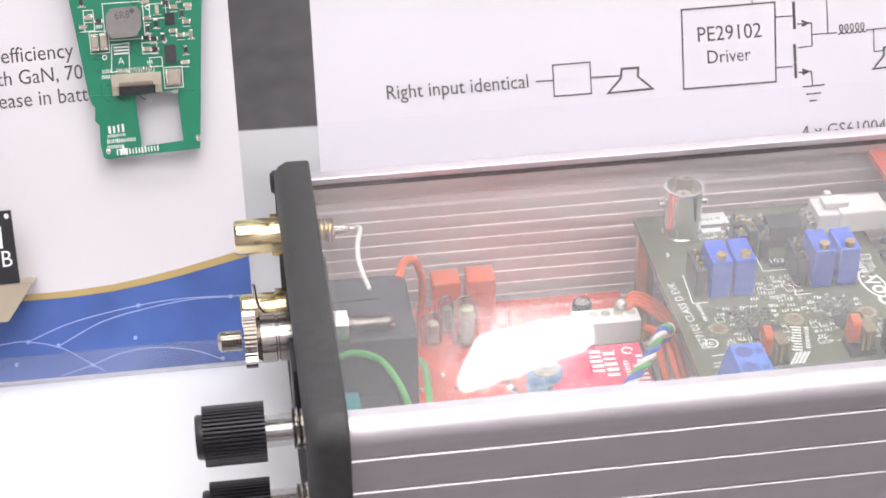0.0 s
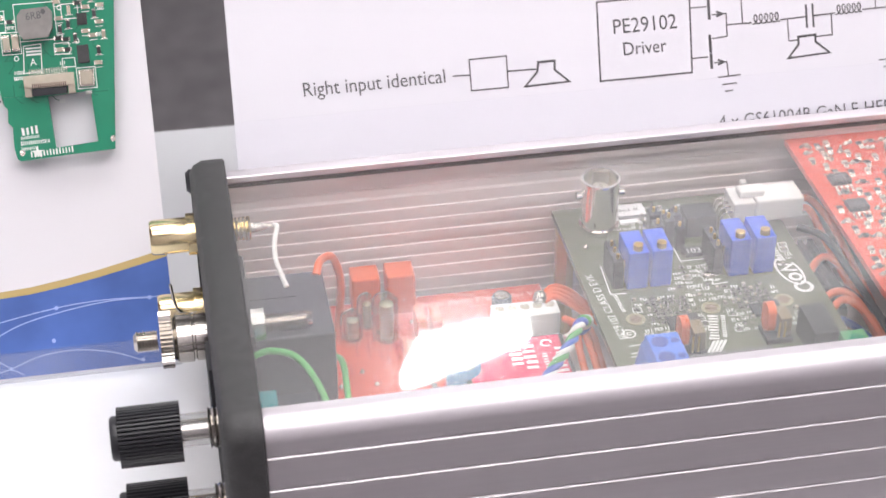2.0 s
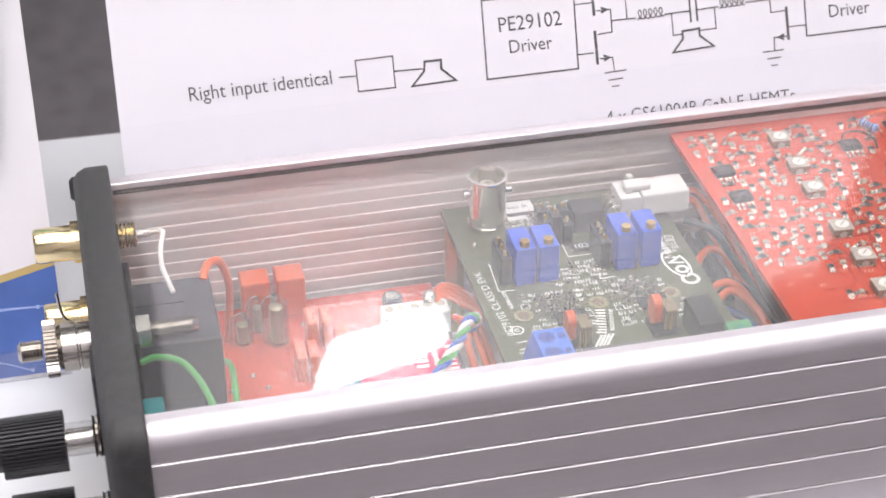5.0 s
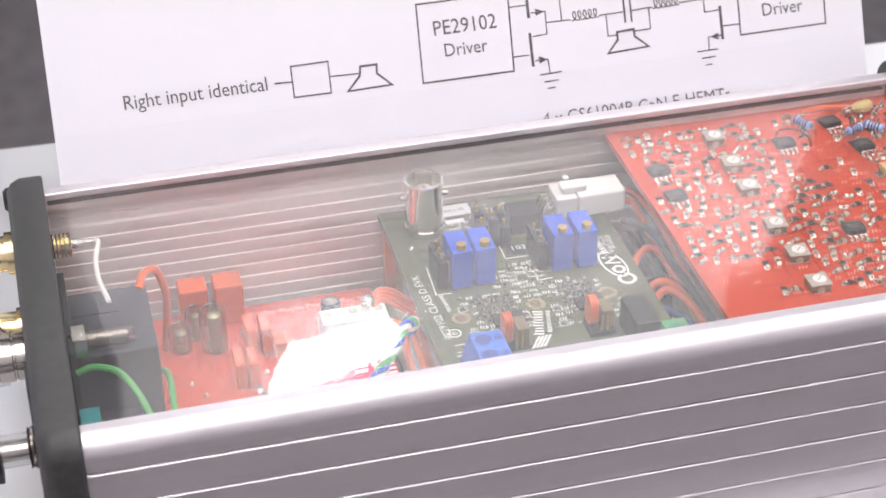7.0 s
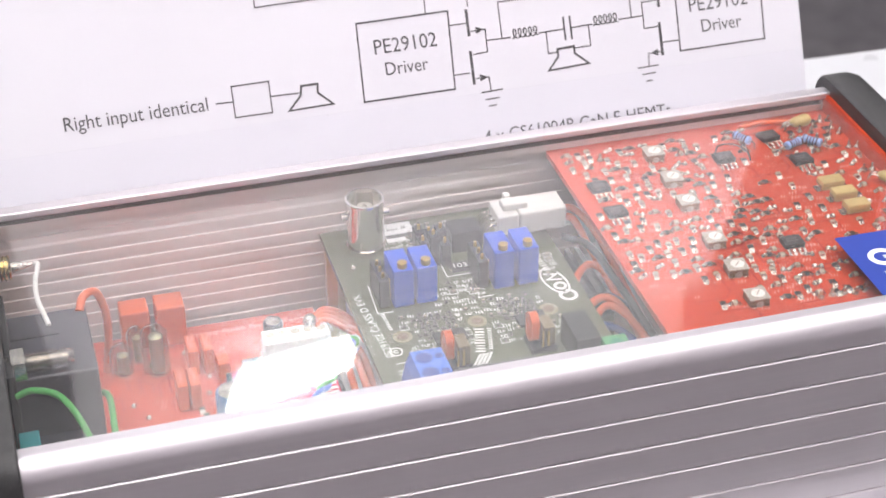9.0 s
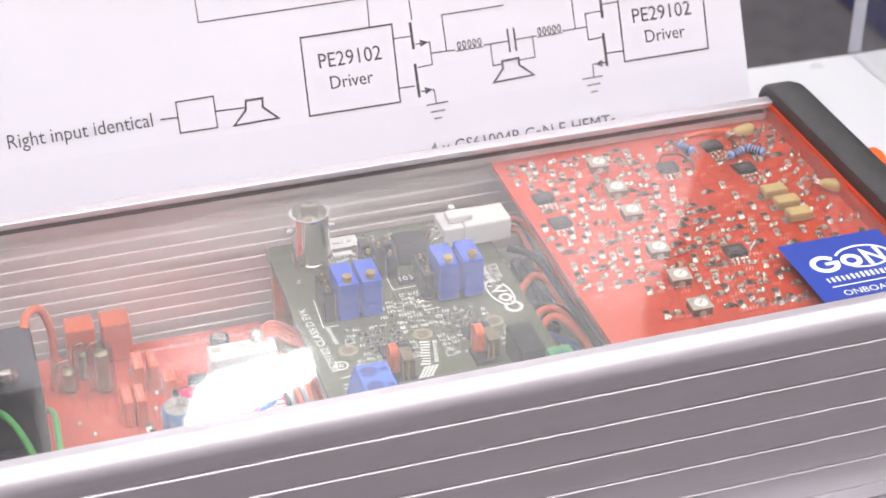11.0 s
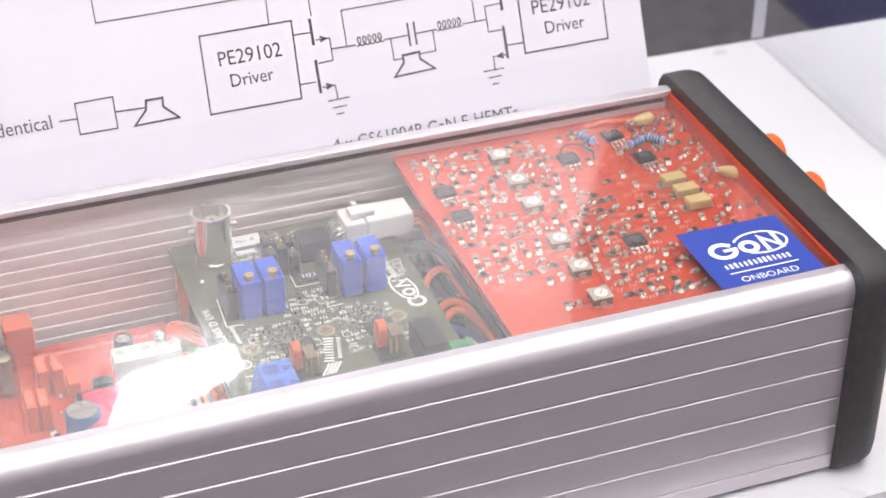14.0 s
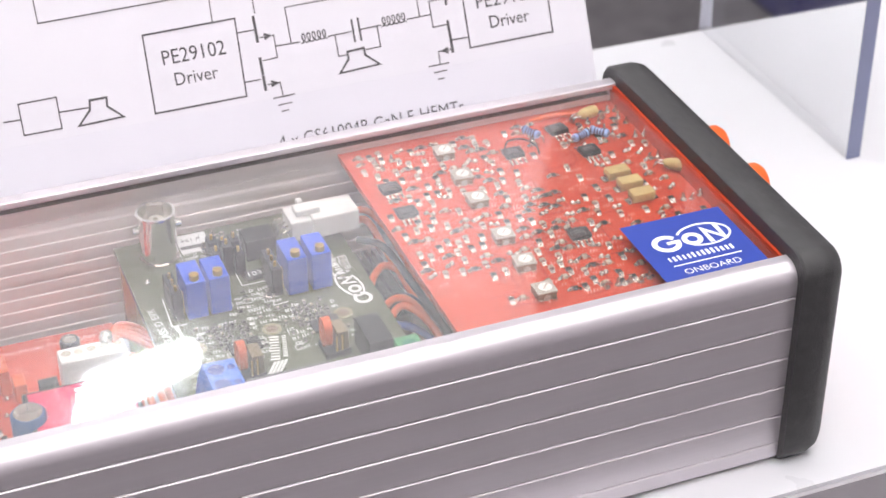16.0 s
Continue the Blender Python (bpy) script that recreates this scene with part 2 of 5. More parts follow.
def put(name, me, parent, x, y, z, turn=0.0, label="", tilt=0.0):
    """One more object on a shared mesh, at a place in world millimetres."""
    ob = new(name, me)
    ob.parent = parent
    o = ORIGIN[parent.name]
    ob.matrix_basis = pose((x - o[0]) * MM, (y - o[1]) * MM, (z - o[2]) * MM, tilt, 0, turn)
    ORIGIN[ob.name] = Vector((x, y, z))
    return tagged(ob, label)


def box(bm, x0, x1, y0, y1, z0, z1, bevel=0.0, mat=0, seg=2):
    r = bmesh.ops.create_cube(bm, size=1)
    vs = r["verts"]
    bmesh.ops.transform(bm, verts=vs, matrix=Matrix.Translation(((x0 + x1) / 2, (y0 + y1) / 2, (z0 + z1) / 2))
                        @ Matrix.Diagonal((x1 - x0, y1 - y0, z1 - z0, 1)))
    fs = {f for v in vs for f in v.link_faces}
    for f in fs:
        f.material_index = mat
    if bevel:
        es = {e for v in vs for e in v.link_edges}
        g = bmesh.ops.bevel(bm, geom=list(es), offset=bevel, segments=seg, profile=0.5, affect="EDGES")
        for f in g["faces"]:
            f.material_index = mat
    return bm


def B(*a, **k):
    return box(bmesh.new(), *a, **k)


def rod(bm, p, q, r, r2=None, n=20, mat=0, ends=True):
    """A round bar or cone from p to q."""
    p, q = Vector(p), Vector(q)
    d = q - p
    m = Matrix.Translation((p + q) / 2) @ d.to_track_quat("Z", "Y").to_matrix().to_4x4()
    g = bmesh.ops.create_cone(bm, cap_ends=ends, segments=n, radius1=r, radius2=r if r2 is None else r2, depth=d.length, matrix=m)
    for f in {f for v in g["verts"] for f in v.link_faces}:
        f.material_index = mat
    return bm


def lathe(bm, base, axis, prof, n=28, mat=0):
    """Turns a profile of (distance along the axis, radius) round the axis."""
    a = Vector(axis).normalized()
    u = a.orthogonal().normalized()
    w = a.cross(u)
    rings = []
    for d, r in prof:
        c = Vector(base) + a * d
        rings.append([bm.verts.new(c + (u * math.cos(2 * math.pi * i / n) + w * math.sin(2 * math.pi * i / n)) * max(r, 0.001))
                      for i in range(n)])
    for s, t in zip(rings, rings[1:]):
        for i in range(n):
            bm.faces.new((s[i], s[(i + 1) % n], t[(i + 1) % n], t[i])).material_index = mat
    bm.faces.new(rings[0][::-1]).material_index = mat
    bm.faces.new(rings[-1]).material_index = mat
    bmesh.ops.recalc_face_normals(bm, faces=bm.faces[:])
    return bm


def curve_points(pts, steps=8):
    """A smooth line through points."""
    pts = [Vector(p) for p in pts]
    ext = [pts[0] * 2 - pts[1]] + pts + [pts[-1] * 2 - pts[-2]]
    out = []
    for i in range(1, len(ext) - 2):
        a, b, c, d = ext[i - 1:i + 3]
        for k in range(steps):
            t = k / steps
            out.append(0.5 * (2 * b + (c - a) * t + (2 * a - 5 * b + 4 * c - d) * t * t + (3 * b - a - 3 * c + d) * t ** 3))
    return out + [pts[-1]]


def wire(bm, pts, r, n=10, steps=8, mat=0):
    line = curve_points(pts, steps)
    rings, up = [], Vector((0.3, 0.2, 1)).normalized()
    for i, p in enumerate(line):
        d = (line[min(i + 1, len(line) - 1)] - line[max(i - 1, 0)]).normalized()
        u = (up - d * up.dot(d)).normalized()
        up = u
        w = d.cross(u)
        rings.append([bm.verts.new(p + (u * math.cos(2 * math.pi * k / n) + w * math.sin(2 * math.pi * k / n)) * r) for k in range(n)])
    for s, t in zip(rings, rings[1:]):
        for k in range(n):
            bm.faces.new((s[k], s[(k + 1) % n], t[(k + 1) % n], t[k])).material_index = mat
    bm.faces.new(rings[0][::-1])
    bm.faces.new(rings[-1])
    return bm


def prism(bm, poly, axis_map, d0, d1, mat=0):
    """Extrudes a polygon; axis_map turns (a, b, depth) into a place."""
    lo = [bm.verts.new(axis_map(a, b, d0)) for a, b in poly]
    hi = [bm.verts.new(axis_map(a, b, d1)) for a, b in poly]
    n = len(poly)
    for i in range(n):
        bm.faces.new((lo[i], lo[(i + 1) % n], hi[(i + 1) % n], hi[i])).material_index = mat
    bm.faces.new(lo[::-1]).material_index = mat
    bm.faces.new(hi).material_index = mat
    bmesh.ops.recalc_face_normals(bm, faces=bm.faces[:])
    return bm


def strip(bm, pts, width, place, lift=0.12, closed=False, mat=0):
    """A printed line of some width through (a, b) points of a plane, with mitred corners; place turns (a, b, lift) into a point."""
    pts = [Vector((a, b)) for a, b in pts]
    if closed and (pts[0] - pts[-1]).length < 1e-6:
        pts.pop()
    n = len(pts)
    rows = []
    for i, p in enumerate(pts):
        before = (p - pts[i - 1]).normalized() if i or closed else None
        after = (pts[(i + 1) % n] - p).normalized() if i < n - 1 or closed else None
        d0, d1 = before or after, after or before
        m = Vector((-d0.y - d1.y, d0.x + d1.x))
        m = m.normalized() if m.length > 1e-3 else Vector((-d0.y, d0.x))
        k = width / 2 / max(0.45, m.dot(Vector((-d0.y, d0.x))))
        e = Vector((0, 0)) if closed or 0 < i < n - 1 else (d0 if i else -d0) * width * 0.45
        rows.append([bm.verts.new(place(*(p + e + m * k * s), h)) for s, h in ((1, lift), (-1, lift), (-1, lift - 0.1), (1, lift - 0.1))])
    for i in range(n if closed else n - 1):
        r, q = rows[i], rows[(i + 1) % n]
        for j in range(4):
            bm.faces.new((r[j], r[(j + 1) % 4], q[(j + 1) % 4], q[j])).material_index = mat
    if not closed:
        bm.faces.new(rows[0]).material_index = mat
        bm.faces.new(rows[-1][::-1]).material_index = mat
    bmesh.ops.recalc_face_normals(bm, faces=bm.faces[:])
    return bm


def lettering(body, width, place, a, b, turn=0.0, lift=0.12, height=None, spacing=1.0, centre=False):
    """Writing as thin solid letters in a plane: starts at (a, b), runs at turn degrees, fitted to a width or a letter height."""
    cu = bpy.data.curves.new("letters", "FONT")
    cu.body = body
    cu.size, cu.extrude, cu.resolution_u = 1.0, 0.0, 3
    cu.space_character = spacing
    tmp = bpy.data.objects.new("letters", cu)
    me = bpy.data.meshes.new_from_object(tmp)
    bm = bmesh.new()
    bm.from_mesh(me)
    bpy.data.objects.remove(tmp)
    bpy.data.curves.remove(cu)
    bpy.data.meshes.remove(me)
    xs = [v.co.x for v in bm.verts]
    x0, x1 = min(xs), max(xs)
    s = width / (x1 - x0) if width else height / 0.7
    sy = height / 0.7 if height else s
    c, q = math.cos(radians(turn)), math.sin(radians(turn))
    shift = (x1 - x0) / 2 if centre else 0
    for v in bm.verts:
        u, w = (v.co.x - x0 - shift) * s, v.co.y * sy
        v.co = place(a + c * u - q * w, b + q * u + c * w, lift)
    return bm


def flat(z):
    return lambda a, b, d: Vector((a, b, z + d))

# ---- the hall ----
def structure(name, bm, mats, label, category):
    ob = new(name, mesh_of(name, bm, mats))
    return tagged(ob, label, category, kind="structure")


X0, X1, Y0, Y1, Z0, Z1 = -3000, 3300, -2800, 3600, -950, 2450
structure("floor", B(X0, X1, Y0, Y1, Z0 - 100, Z0), CARPET, "dark grey carpet of the exhibition hall", "floor")
structure("ceiling", B(X0, X1, Y0, Y1, Z1, Z1 + 100), CEILM, "dark painted hall ceiling with bright panels", "ceiling")
structure("wall_north", B(X0, X1, Y1, Y1 + 100, Z0, Z1), DARKWALL, "plain dark grey hall wall behind the display", "wall")
structure("wall_south", B(X0, X1, Y0 - 100, Y0, Z0, Z1), WALLM, "plain grey hall wall behind the viewer", "wall")
structure("wall_west", B(X0 - 100, X0, Y0 - 100, Y1 + 100, Z0, Z1), WALLM, "plain grey hall wall at the side", "wall")
structure("wall_east", B(X1, X1 + 100, Y0 - 100, Y1 + 100, Z0, Z1), WALLM, "plain grey hall wall at the side", "wall")


def ceiling_panel(x, y, w, d):
    t = thing("ceiling_light", "flat white ceiling light panel in a thin frame", "ceiling light", (x, y, Z1), "ceiling lights")
    part("diffuser", B(x - w / 2, x + w / 2, y - d / 2, y + d / 2, Z1 - 22, Z1 - 12), PANELGLOW, t)
    f = bmesh.new()
    for a, b, c, e in ((-w / 2 - 20, w / 2 + 20, -d / 2 - 20, -d / 2), (-w / 2 - 20, w / 2 + 20, d / 2, d / 2 + 20),
                       (-w / 2 - 20, -w / 2, -d / 2, d / 2), (w / 2, w / 2 + 20, -d / 2, d / 2)):
        box(f, x + a, x + b, y + c, y + e, Z1 - 25, Z1)
    part("frame", f, ALU, t)


for px, py in ((-900, 500), (1100, 500), (-1000, -1100), (1200, -1100), (100, -600), (100, -2000)):
    ceiling_panel(px, py, 1100, 1100)


def display_lamp(at, tip, shine, label):
    """A small LED flood lamp on a stem, tipped round x by some degrees."""
    at = Vector(at)
    t = thing("flood_lamp", label, "lamp", (at.x, at.y, Z1), "flood lamps")
    m = Matrix.Translation(at) @ Matrix.Rotation(radians(tip), 4, "X") @ Matrix.Rotation(radians(8), 4, "Z")
    p = bmesh.new()
    # Outline drawn to the shape of the glare in the cover.
    prism(p, [(-60, -20), (50, -8), (56, -4), (59, 4), (58, 12), (54, 15), (-34, 18), (-40, 14), (-60, -10)], lambda a, b, d: Vector((a, b, d)), -2, 0)
    for i in range(9):
        for x, y in ((-32 + 10.4 * i, 14.6 - 0.35 * i), (-56 + 12.6 * i, -15.5 + 1.35 * i)):
            rod(p, (x, y, -2.2), (x, y, -0.2), 5, n=14)
    h = bmesh.new()
    box(h, -58, 58, -36, 36, 2, 30, 4)
    for i in range(9):
        box(h, -52 + i * 12.4, -49 + i * 12.4, -30, 30, 29, 48)
    for bm in (p, h):
        bmesh.ops.transform(bm, matrix=m, verts=bm.verts)
    part("led_panel", p, shine, t, "bright white LED array")
    part("housing", h, BLACK, t)
    part("stem", rod(bmesh.new(), m @ Vector((0, 0, 30)), (at.x, at.y + 50 * (tip != 0), Z1), 6), ALU, t)


# Stand-in at the overhead lamp's mirror image, added for the cover's glare.
display_lamp((219, 950, 768), -52, GLARELED, "stand-in flood lamp beyond the display, added for the glare on the cover")
display_lamp((183, 196, 1141), 0, OVERGLOW, "small white LED flood lamp hanging over the display")

# Unseen panel, added so the cover reflects a pale veil.
banner = thing("veil_panel", "tall glowing white panel added for the pale veil on the cover", "banner", (705, 2510, Z0))
part("panel", B(85, 1305, 2500, 2520, Z0 + 40, 2350, 2), VEILGLOW, banner, "added glowing white face")
part("frame", B(80, 1310, 2521, 2550, Z0, 2380, 3), ALU, banner)
case2 = thing("violet_trunk", "dark violet transport trunk on the hall floor", "trunk", (1560, 1960, Z0))
part("body", B(1390, 1760, 1800, 2150, Z0, Z0 + 180, 10), PURPLE, case2)
part("lid", B(1385, 1765, 1795, 2155, Z0 + 182, Z0 + 230, 10), PURPLE, case2)

# ---- the display counter ----
TOP = 2.0
counter = thing("display_counter", "white laminate display counter with a grey front", "counter", (150, 100, Z0))
part("top", prism(bmesh.new(), [(-620, -11), (900, -11), (900, 199), (-620, 233)], lambda a, b, d: Vector((a, b, d)), TOP - 26, TOP), TABLE, counter)
part("body", B(-600, 880, 4, 200, Z0, TOP - 26.2), TABLEFRONT, counter, "grey laminate body")
part("front_edge", B(-620, 900, -12.4, -11.1, TOP - 26, TOP - 1.2), TABLEFRONT, counter, "grey edge strip")

# ---- the amplifier case ----
LEN = 220.0
GROOVES = [50.6 - 8.53 * i for i in range(6)]


def outer_side(sign, y):
    """Outline of a side wall from the bottom to the lip, in (y, z): grooves outside, ribs inside."""
    out = [(0.8, 3.0), (0.0, 4.0)]
    for z in GROOVES[::-1]:
        out += [(0.0, z - 0.34), (0.27, z - 0.06), (0.7, z + 0.0), (0.7, z + 0.34), (0.0, z + 0.42)]
    for i in range(21):
        a = math.pi / 2 * i / 20
        out.append((4.2 - 4.2 * math.cos(a), 54.2 + 4.6 * math.sin(a)))
    out += [(6.1, 58.8), (6.35, 58.5), (6.35, 57.15), (2.6, 57.15), (2.6, 54.8), (5.0, 54.8), (5.0, 53.2), (2.6, 53.2)]
    out += [(2.9, 49.6), (2.6, 48.9), (2.6, 46.9), (2.9, 46.2), (2.9, 45.4)]
    for i in range(10):
        z = 42.8 - 3.63 * i
        out += [(2.9, z + 1.5), (2.45, z + 1.3), (2.45, z + 0.02), (2.8, z), (2.9, z - 0.1)]
    out += [(2.6, 4.9), (6.0, 4.9), (6.0, 3.0)]
    return [(y + sign * a, b) for a, b in out]


def side_wall(sign, y):
    """A side wall: brushed outside; raw metal inside with the boards' red bounce painted in."""
    bm = prism(bmesh.new(), outer_side(sign, y), along_x, 0, LEN)
    for f in bm.faces:
        c = f.calc_center_median()
        if sign * (c.y - y) > 2.4 and c.z < 57.2:
            f.material_index = 1
    return bm


def along_x(a, b, d):
    return Vector((d, a, b))


case = thing("amplifier_case", "long silver aluminium instrument case with clear cover and black ends", "instrument case", (110, 50, TOP))
part("front_wall", side_wall(1, 0.0), [ALU, ALU_IN], case, "silver grooved side wall", smooth=20)
part("back_wall", side_wall(-1, 101.2), [ALU, ALU_IN], case, "silver grooved side wall", smooth=20)
part("base", B(0, LEN, 6.2, 95.0, 3.0, 4.9), ALU_IN, case)
# Added strip: draws the dark shadow line under the back lip.
part("slot_shade_strip", B(0.4, 217.0, 96.4, 98.2, 54.82, 54.97), SLOTSHADE, case, "thin dark brown strip painting the cover slot's shade")
cover = part("cover", B(0.2, 217.1, 2.9, 98.3, 55.0, 57.0), COVER, case, "clear acrylic cover with faint dust and a painted pale veil")
cover.visible_shadow = False


def rounded(y0, y1, z0, z1, r, n=7):
    pts = []
    for cy, cz, s in ((y1 - r, z1 - r, 0), (y0 + r, z1 - r, 1), (y0 + r, z0 + r, 2), (y1 - r, z0 + r, 3)):
        for i in range(n):
            a = math.pi / 2 * (s + i / (n - 1))
            pts.append((cy + r * math.cos(a), cz + r * math.sin(a)))
    return pts


def bezel(x, s, deep=1.0):
    """A black end frame; s points outwards along x."""
    bm = bmesh.new()
    rings = []
    for d, inset, r in ((0.0, 0.4, 6), (0.4, 0.0, 6.2), (5.4, 0.0, 6.2), (7.4, 0.9, 5.6), (8.6, 2.4, 5.0), (8.6, 6.0, 2.5), (6.2, 6.6, 2.2)):
        rings.append([bm.verts.new((x + s * d * deep, a, b)) for a, b in rounded(-3 + inset, 103.2 - inset, TOP + inset, 62 - inset, r)])
    n = len(rings[0])
    for p, q in zip(rings, rings[1:]):
        for i in range(n):
            bm.faces.new((p[i], p[(i + 1) % n], q[(i + 1) % n], q[i]))
    inner = [bm.verts.new((x, a, b)) for a, b in rounded(-3 + 7.2, 103.2 - 7.2, TOP + 7.2, 62 - 6, 2)]
    for i in range(n):
        bm.faces.new((rings[-1][i], rings[-1][(i + 1) % n], inner[(i + 1) % n], inner[i]))
        bm.faces.new((inner[i], inner[(i + 1) % n], rings[0][(i + 1) % n], rings[0][i]))
    bmesh.ops.recalc_face_normals(bm, faces=bm.faces[:])
    return bm


left_bezel = part("end_bezel", bezel(-0.05, -1), BEZEL, case, "black textured plastic end frame", smooth=True)
part("end_bezel", bezel(LEN - 1.9, 1, 1.3), BEZEL, case, "black textured plastic end frame", smooth=True)
part("end_panel", B(-5.6, -3.4, 5.0, 95.5, 9.5, 55.5), BLACK, case, "black end panel with sockets")
part("inner_panel", B(217.2, 218.0, 5.0, 96.0, 30.0, 58.0), REDPCB, case, "red inner end panel")
part("end_panel", B(LEN + 0.6, LEN + 2.6, 5.0, 95.5, 9.5, 55.5), REDPCB, case, "red end panel")


def screw(x, y, z, s, parent):
    bm = lathe(bmesh.new(), (x, y, z), (s, 0, 0), [(0, 3.0), (0.8, 3.0), (1.7, 2.2), (1.7, 0.9), (1.0, 0.8)], 18)
    part("screw", bm, BLACK, parent, "black screw head", smooth=True)


for zz in (7.5, 56.0):
    screw(-7.9, 99.4, zz, -1, left_bezel)


def phono_socket(y, z):
    s = part("phono_socket", lathe(bmesh.new(), (-5.6, y, z), (-1, 0, 0), [(0, 5.6), (1.2, 5.6), (1.3, 5.0), (5.0, 5.0), (5.1, 4.2), (13.0, 4.2), (13.7, 3.8), (13.7, 3.0), (9, 2.8)], 32),
             GOLD, case, "gold-plated phono socket", smooth=True)
    t = bmesh.new()
    prof = []
    for i in range(9):
        prof += [(0.9 * i, 3.1), (0.9 * i + 0.45, 2.7)]
    lathe(t, (-3.3, y, z), (1, 0, 0), prof, 20)
    part("thread", t, GOLD, s, smooth=True)
    part("pin", lathe(bmesh.new(), (4.5, y, z), (1, 0, 0), [(0, 1.4), (2.2, 1.2), (4, 0.5), (5.6, 0.4)], 12), TIN, s, smooth=True)


phono_socket(86, 49.7)
phono_socket(86, 28.2)

# ground post: knurled nut, sleeve and threaded stud
post = part("ground_post", lathe(bmesh.new(), (-5.6, 52.5, 44.3), (-1, 0, 0), [(0, 6.6), (1.6, 6.6), (1.9, 6.2), (2.4, 5.5), (5.6, 5.5), (5.8, 5.1), (6.2, 5.1), (6.4, 5.6), (9.6, 5.6), (9.9, 5.0), (10.6, 4.6)], 36), NICKEL, case, "nickel-plated ground post", smooth=True)
kn = bmesh.new()
nn = 76
prism(kn, [((6.45 if i % 2 else 5.75) * math.cos(2 * math.pi * i / nn), (6.45 if i % 2 else 5.75) * math.sin(2 * math.pi * i / nn)) for i in range(nn)],
      lambda a, b, d: Vector((d, 52.5 + a, 44.3 + b)), -19.0, -16.3)
part("knurled_nut", kn, NICKEL, post)
sp = []
for i in range(7):
    sp += [(0.75 * i, 2.5), (0.75 * i + 0.38, 2.05)]
part("stud", lathe(bmesh.new(), (-19.6, 52.5, 44.3), (-1, 0, 0), sp + [(5.3, 1.6)], 18), NICKEL, post, smooth=True)
sp = []
for i in range(22):
    sp += [(0.8 * i, 2.4), (0.8 * i + 0.4, 1.95)]
part("inner_stud", lathe(bmesh.new(), (-3.4, 50.5, 47.0), (1, 0, 0), sp + [(18.2, 1.6)], 16), NICKEL, post, smooth=True)
hx = [(4.1 * math.cos(math.pi / 3 * i + 0.4), 4.1 * math.sin(math.pi / 3 * i + 0.4)) for i in range(6)]
part("hex_nut", prism(bmesh.new(), hx, lambda a, b, d: Vector((d, 50.5 + a, 47 + b)), 1.2, 4.2), NICKEL, post)


def binding_post(y, z):
    s = part("binding_post", lathe(bmesh.new(), (-5.6, y, z), (-1, 0, 0), [(0, 5.2), (1.4, 5.2), (1.6, 4.4), (2.0, 4.0), (2.6, 4.5), (3.2, 4.0), (3.8, 4.5), (4.4, 4.0), (4.9, 4.4), (5.1, 2.2), (11.2, 2.2)], 24),
             NICKEL, case, "clear and nickel binding post", smooth=True)
    k = bmesh.new()
    m = 132
    pts = [((6.35 if i % 3 else 5.7) * math.cos(2 * math.pi * i / m), (6.35 if i % 3 else 5.7) * math.sin(2 * math.pi * i / m)) for i in range(m)]
    prism(k, pts, lambda a, b, d: Vector((d, y + a, z + b)), -29.0, -16.2)
    part("knob", k, BLACK, s, "black ribbed knob")
    c = lathe(bmesh.new(), (-29.0, y, z), (-1, 0, 0), [(0, 4.7), (1.1, 4.7), (1.6, 4.3), (1.6, 2.2), (0.4, 2.0)], 28)
    part("cap", c, BLACK, s, smooth=True)
    part("sleeve", lathe(bmesh.new(), (-10.7, y, z), (-1, 0, 0), [(0, 3.5), (5.4, 3.5)], 24), SLEEVE, s, "clear plastic sleeve", smooth=True)


part("solder_tab", wire(bmesh.new(), [(-15.8, 80, 40), (-15.2, 80, 34.5), (-13.6, 80, 31.6), (-9, 80, 31)], 0.4), NICKEL, case, "bent nickel solder tab", smooth=True)
binding_post(17.5, 46.2)
binding_post(17.5, 25.5)
part("rocker_switch", B(-9.6, -5.6, 30, 41, 38.5, 51.5, 0.8), BLACK, case, "black rocker switch")
part("rocker_switch", B(-8.4, -5.6, 73, 79.5, 30, 38, 0.6), BLACK, case, "black latch button")
for yy, zz in ((65.6, 52.2), (45.3, 52.2)):
    o = lathe(bmesh.new(), (LEN + 1.1, yy, zz), (1, 0, 0), [(0, 5.4), (6, 5.4), (12.5, 5.2), (13.6, 4.4), (13.6, 2.2), (8, 2.0)], 28)
    part("output_post", o, ORWIRE, case, "orange plastic output post", smooth=True)

# ---- shared small components ----
def smd(l, w, h, body=1, foot=0.9):
    """A chip component lying along x with soldered ends."""
    bm = bmesh.new()
    box(bm, -l * 0.26, l * 0.26, -w / 2, w / 2, 0.15, h, 0, body)
    for s in (-1, 1):
        prism(bm, [(s * l * 0.27, 0), (s * l * 0.27, h * 1.08), (s * l * 0.36, h * 1.04), (s * l * (0.3 + 0.18 * foot), h * 0.6), (s * l * (0.3 + 0.36 * foot), h * 0.24), (s * l * foot, 0)],
              lambda p, q, d: Vector((p, d, q)), -w * 0.52, w * 0.52, 0)
    return bm


SMD_DARK = mesh_of("chip_resistor", smd(2.1, 1.3, 0.65, 1, 0.86), [TIN, CHIP])
SMD_CREAM = mesh_of("chip_capacitor", smd(1.9, 1.2, 0.85, 1, 0.86), [TIN, CREAM])
SMD_TINY = mesh_of("chip_resistor", smd(1.2, 0.7, 0.4, 1, 0.6), [TINDULL, CHIP])
SMD_TINYC = mesh_of("chip_capacitor", smd(1.2, 0.7, 0.5, 1, 0.6), [TINDULL, CREAM])
BLOB = mesh_of("solder_joint", lathe(bmesh.new(), (0, 0, 0), (0, 0, 1), [(0, 0.8), (0.3, 0.7), (0.6, 0.5), (0.85, 0.25), (0.95, 0.1)], 10), TIN, smooth=True)
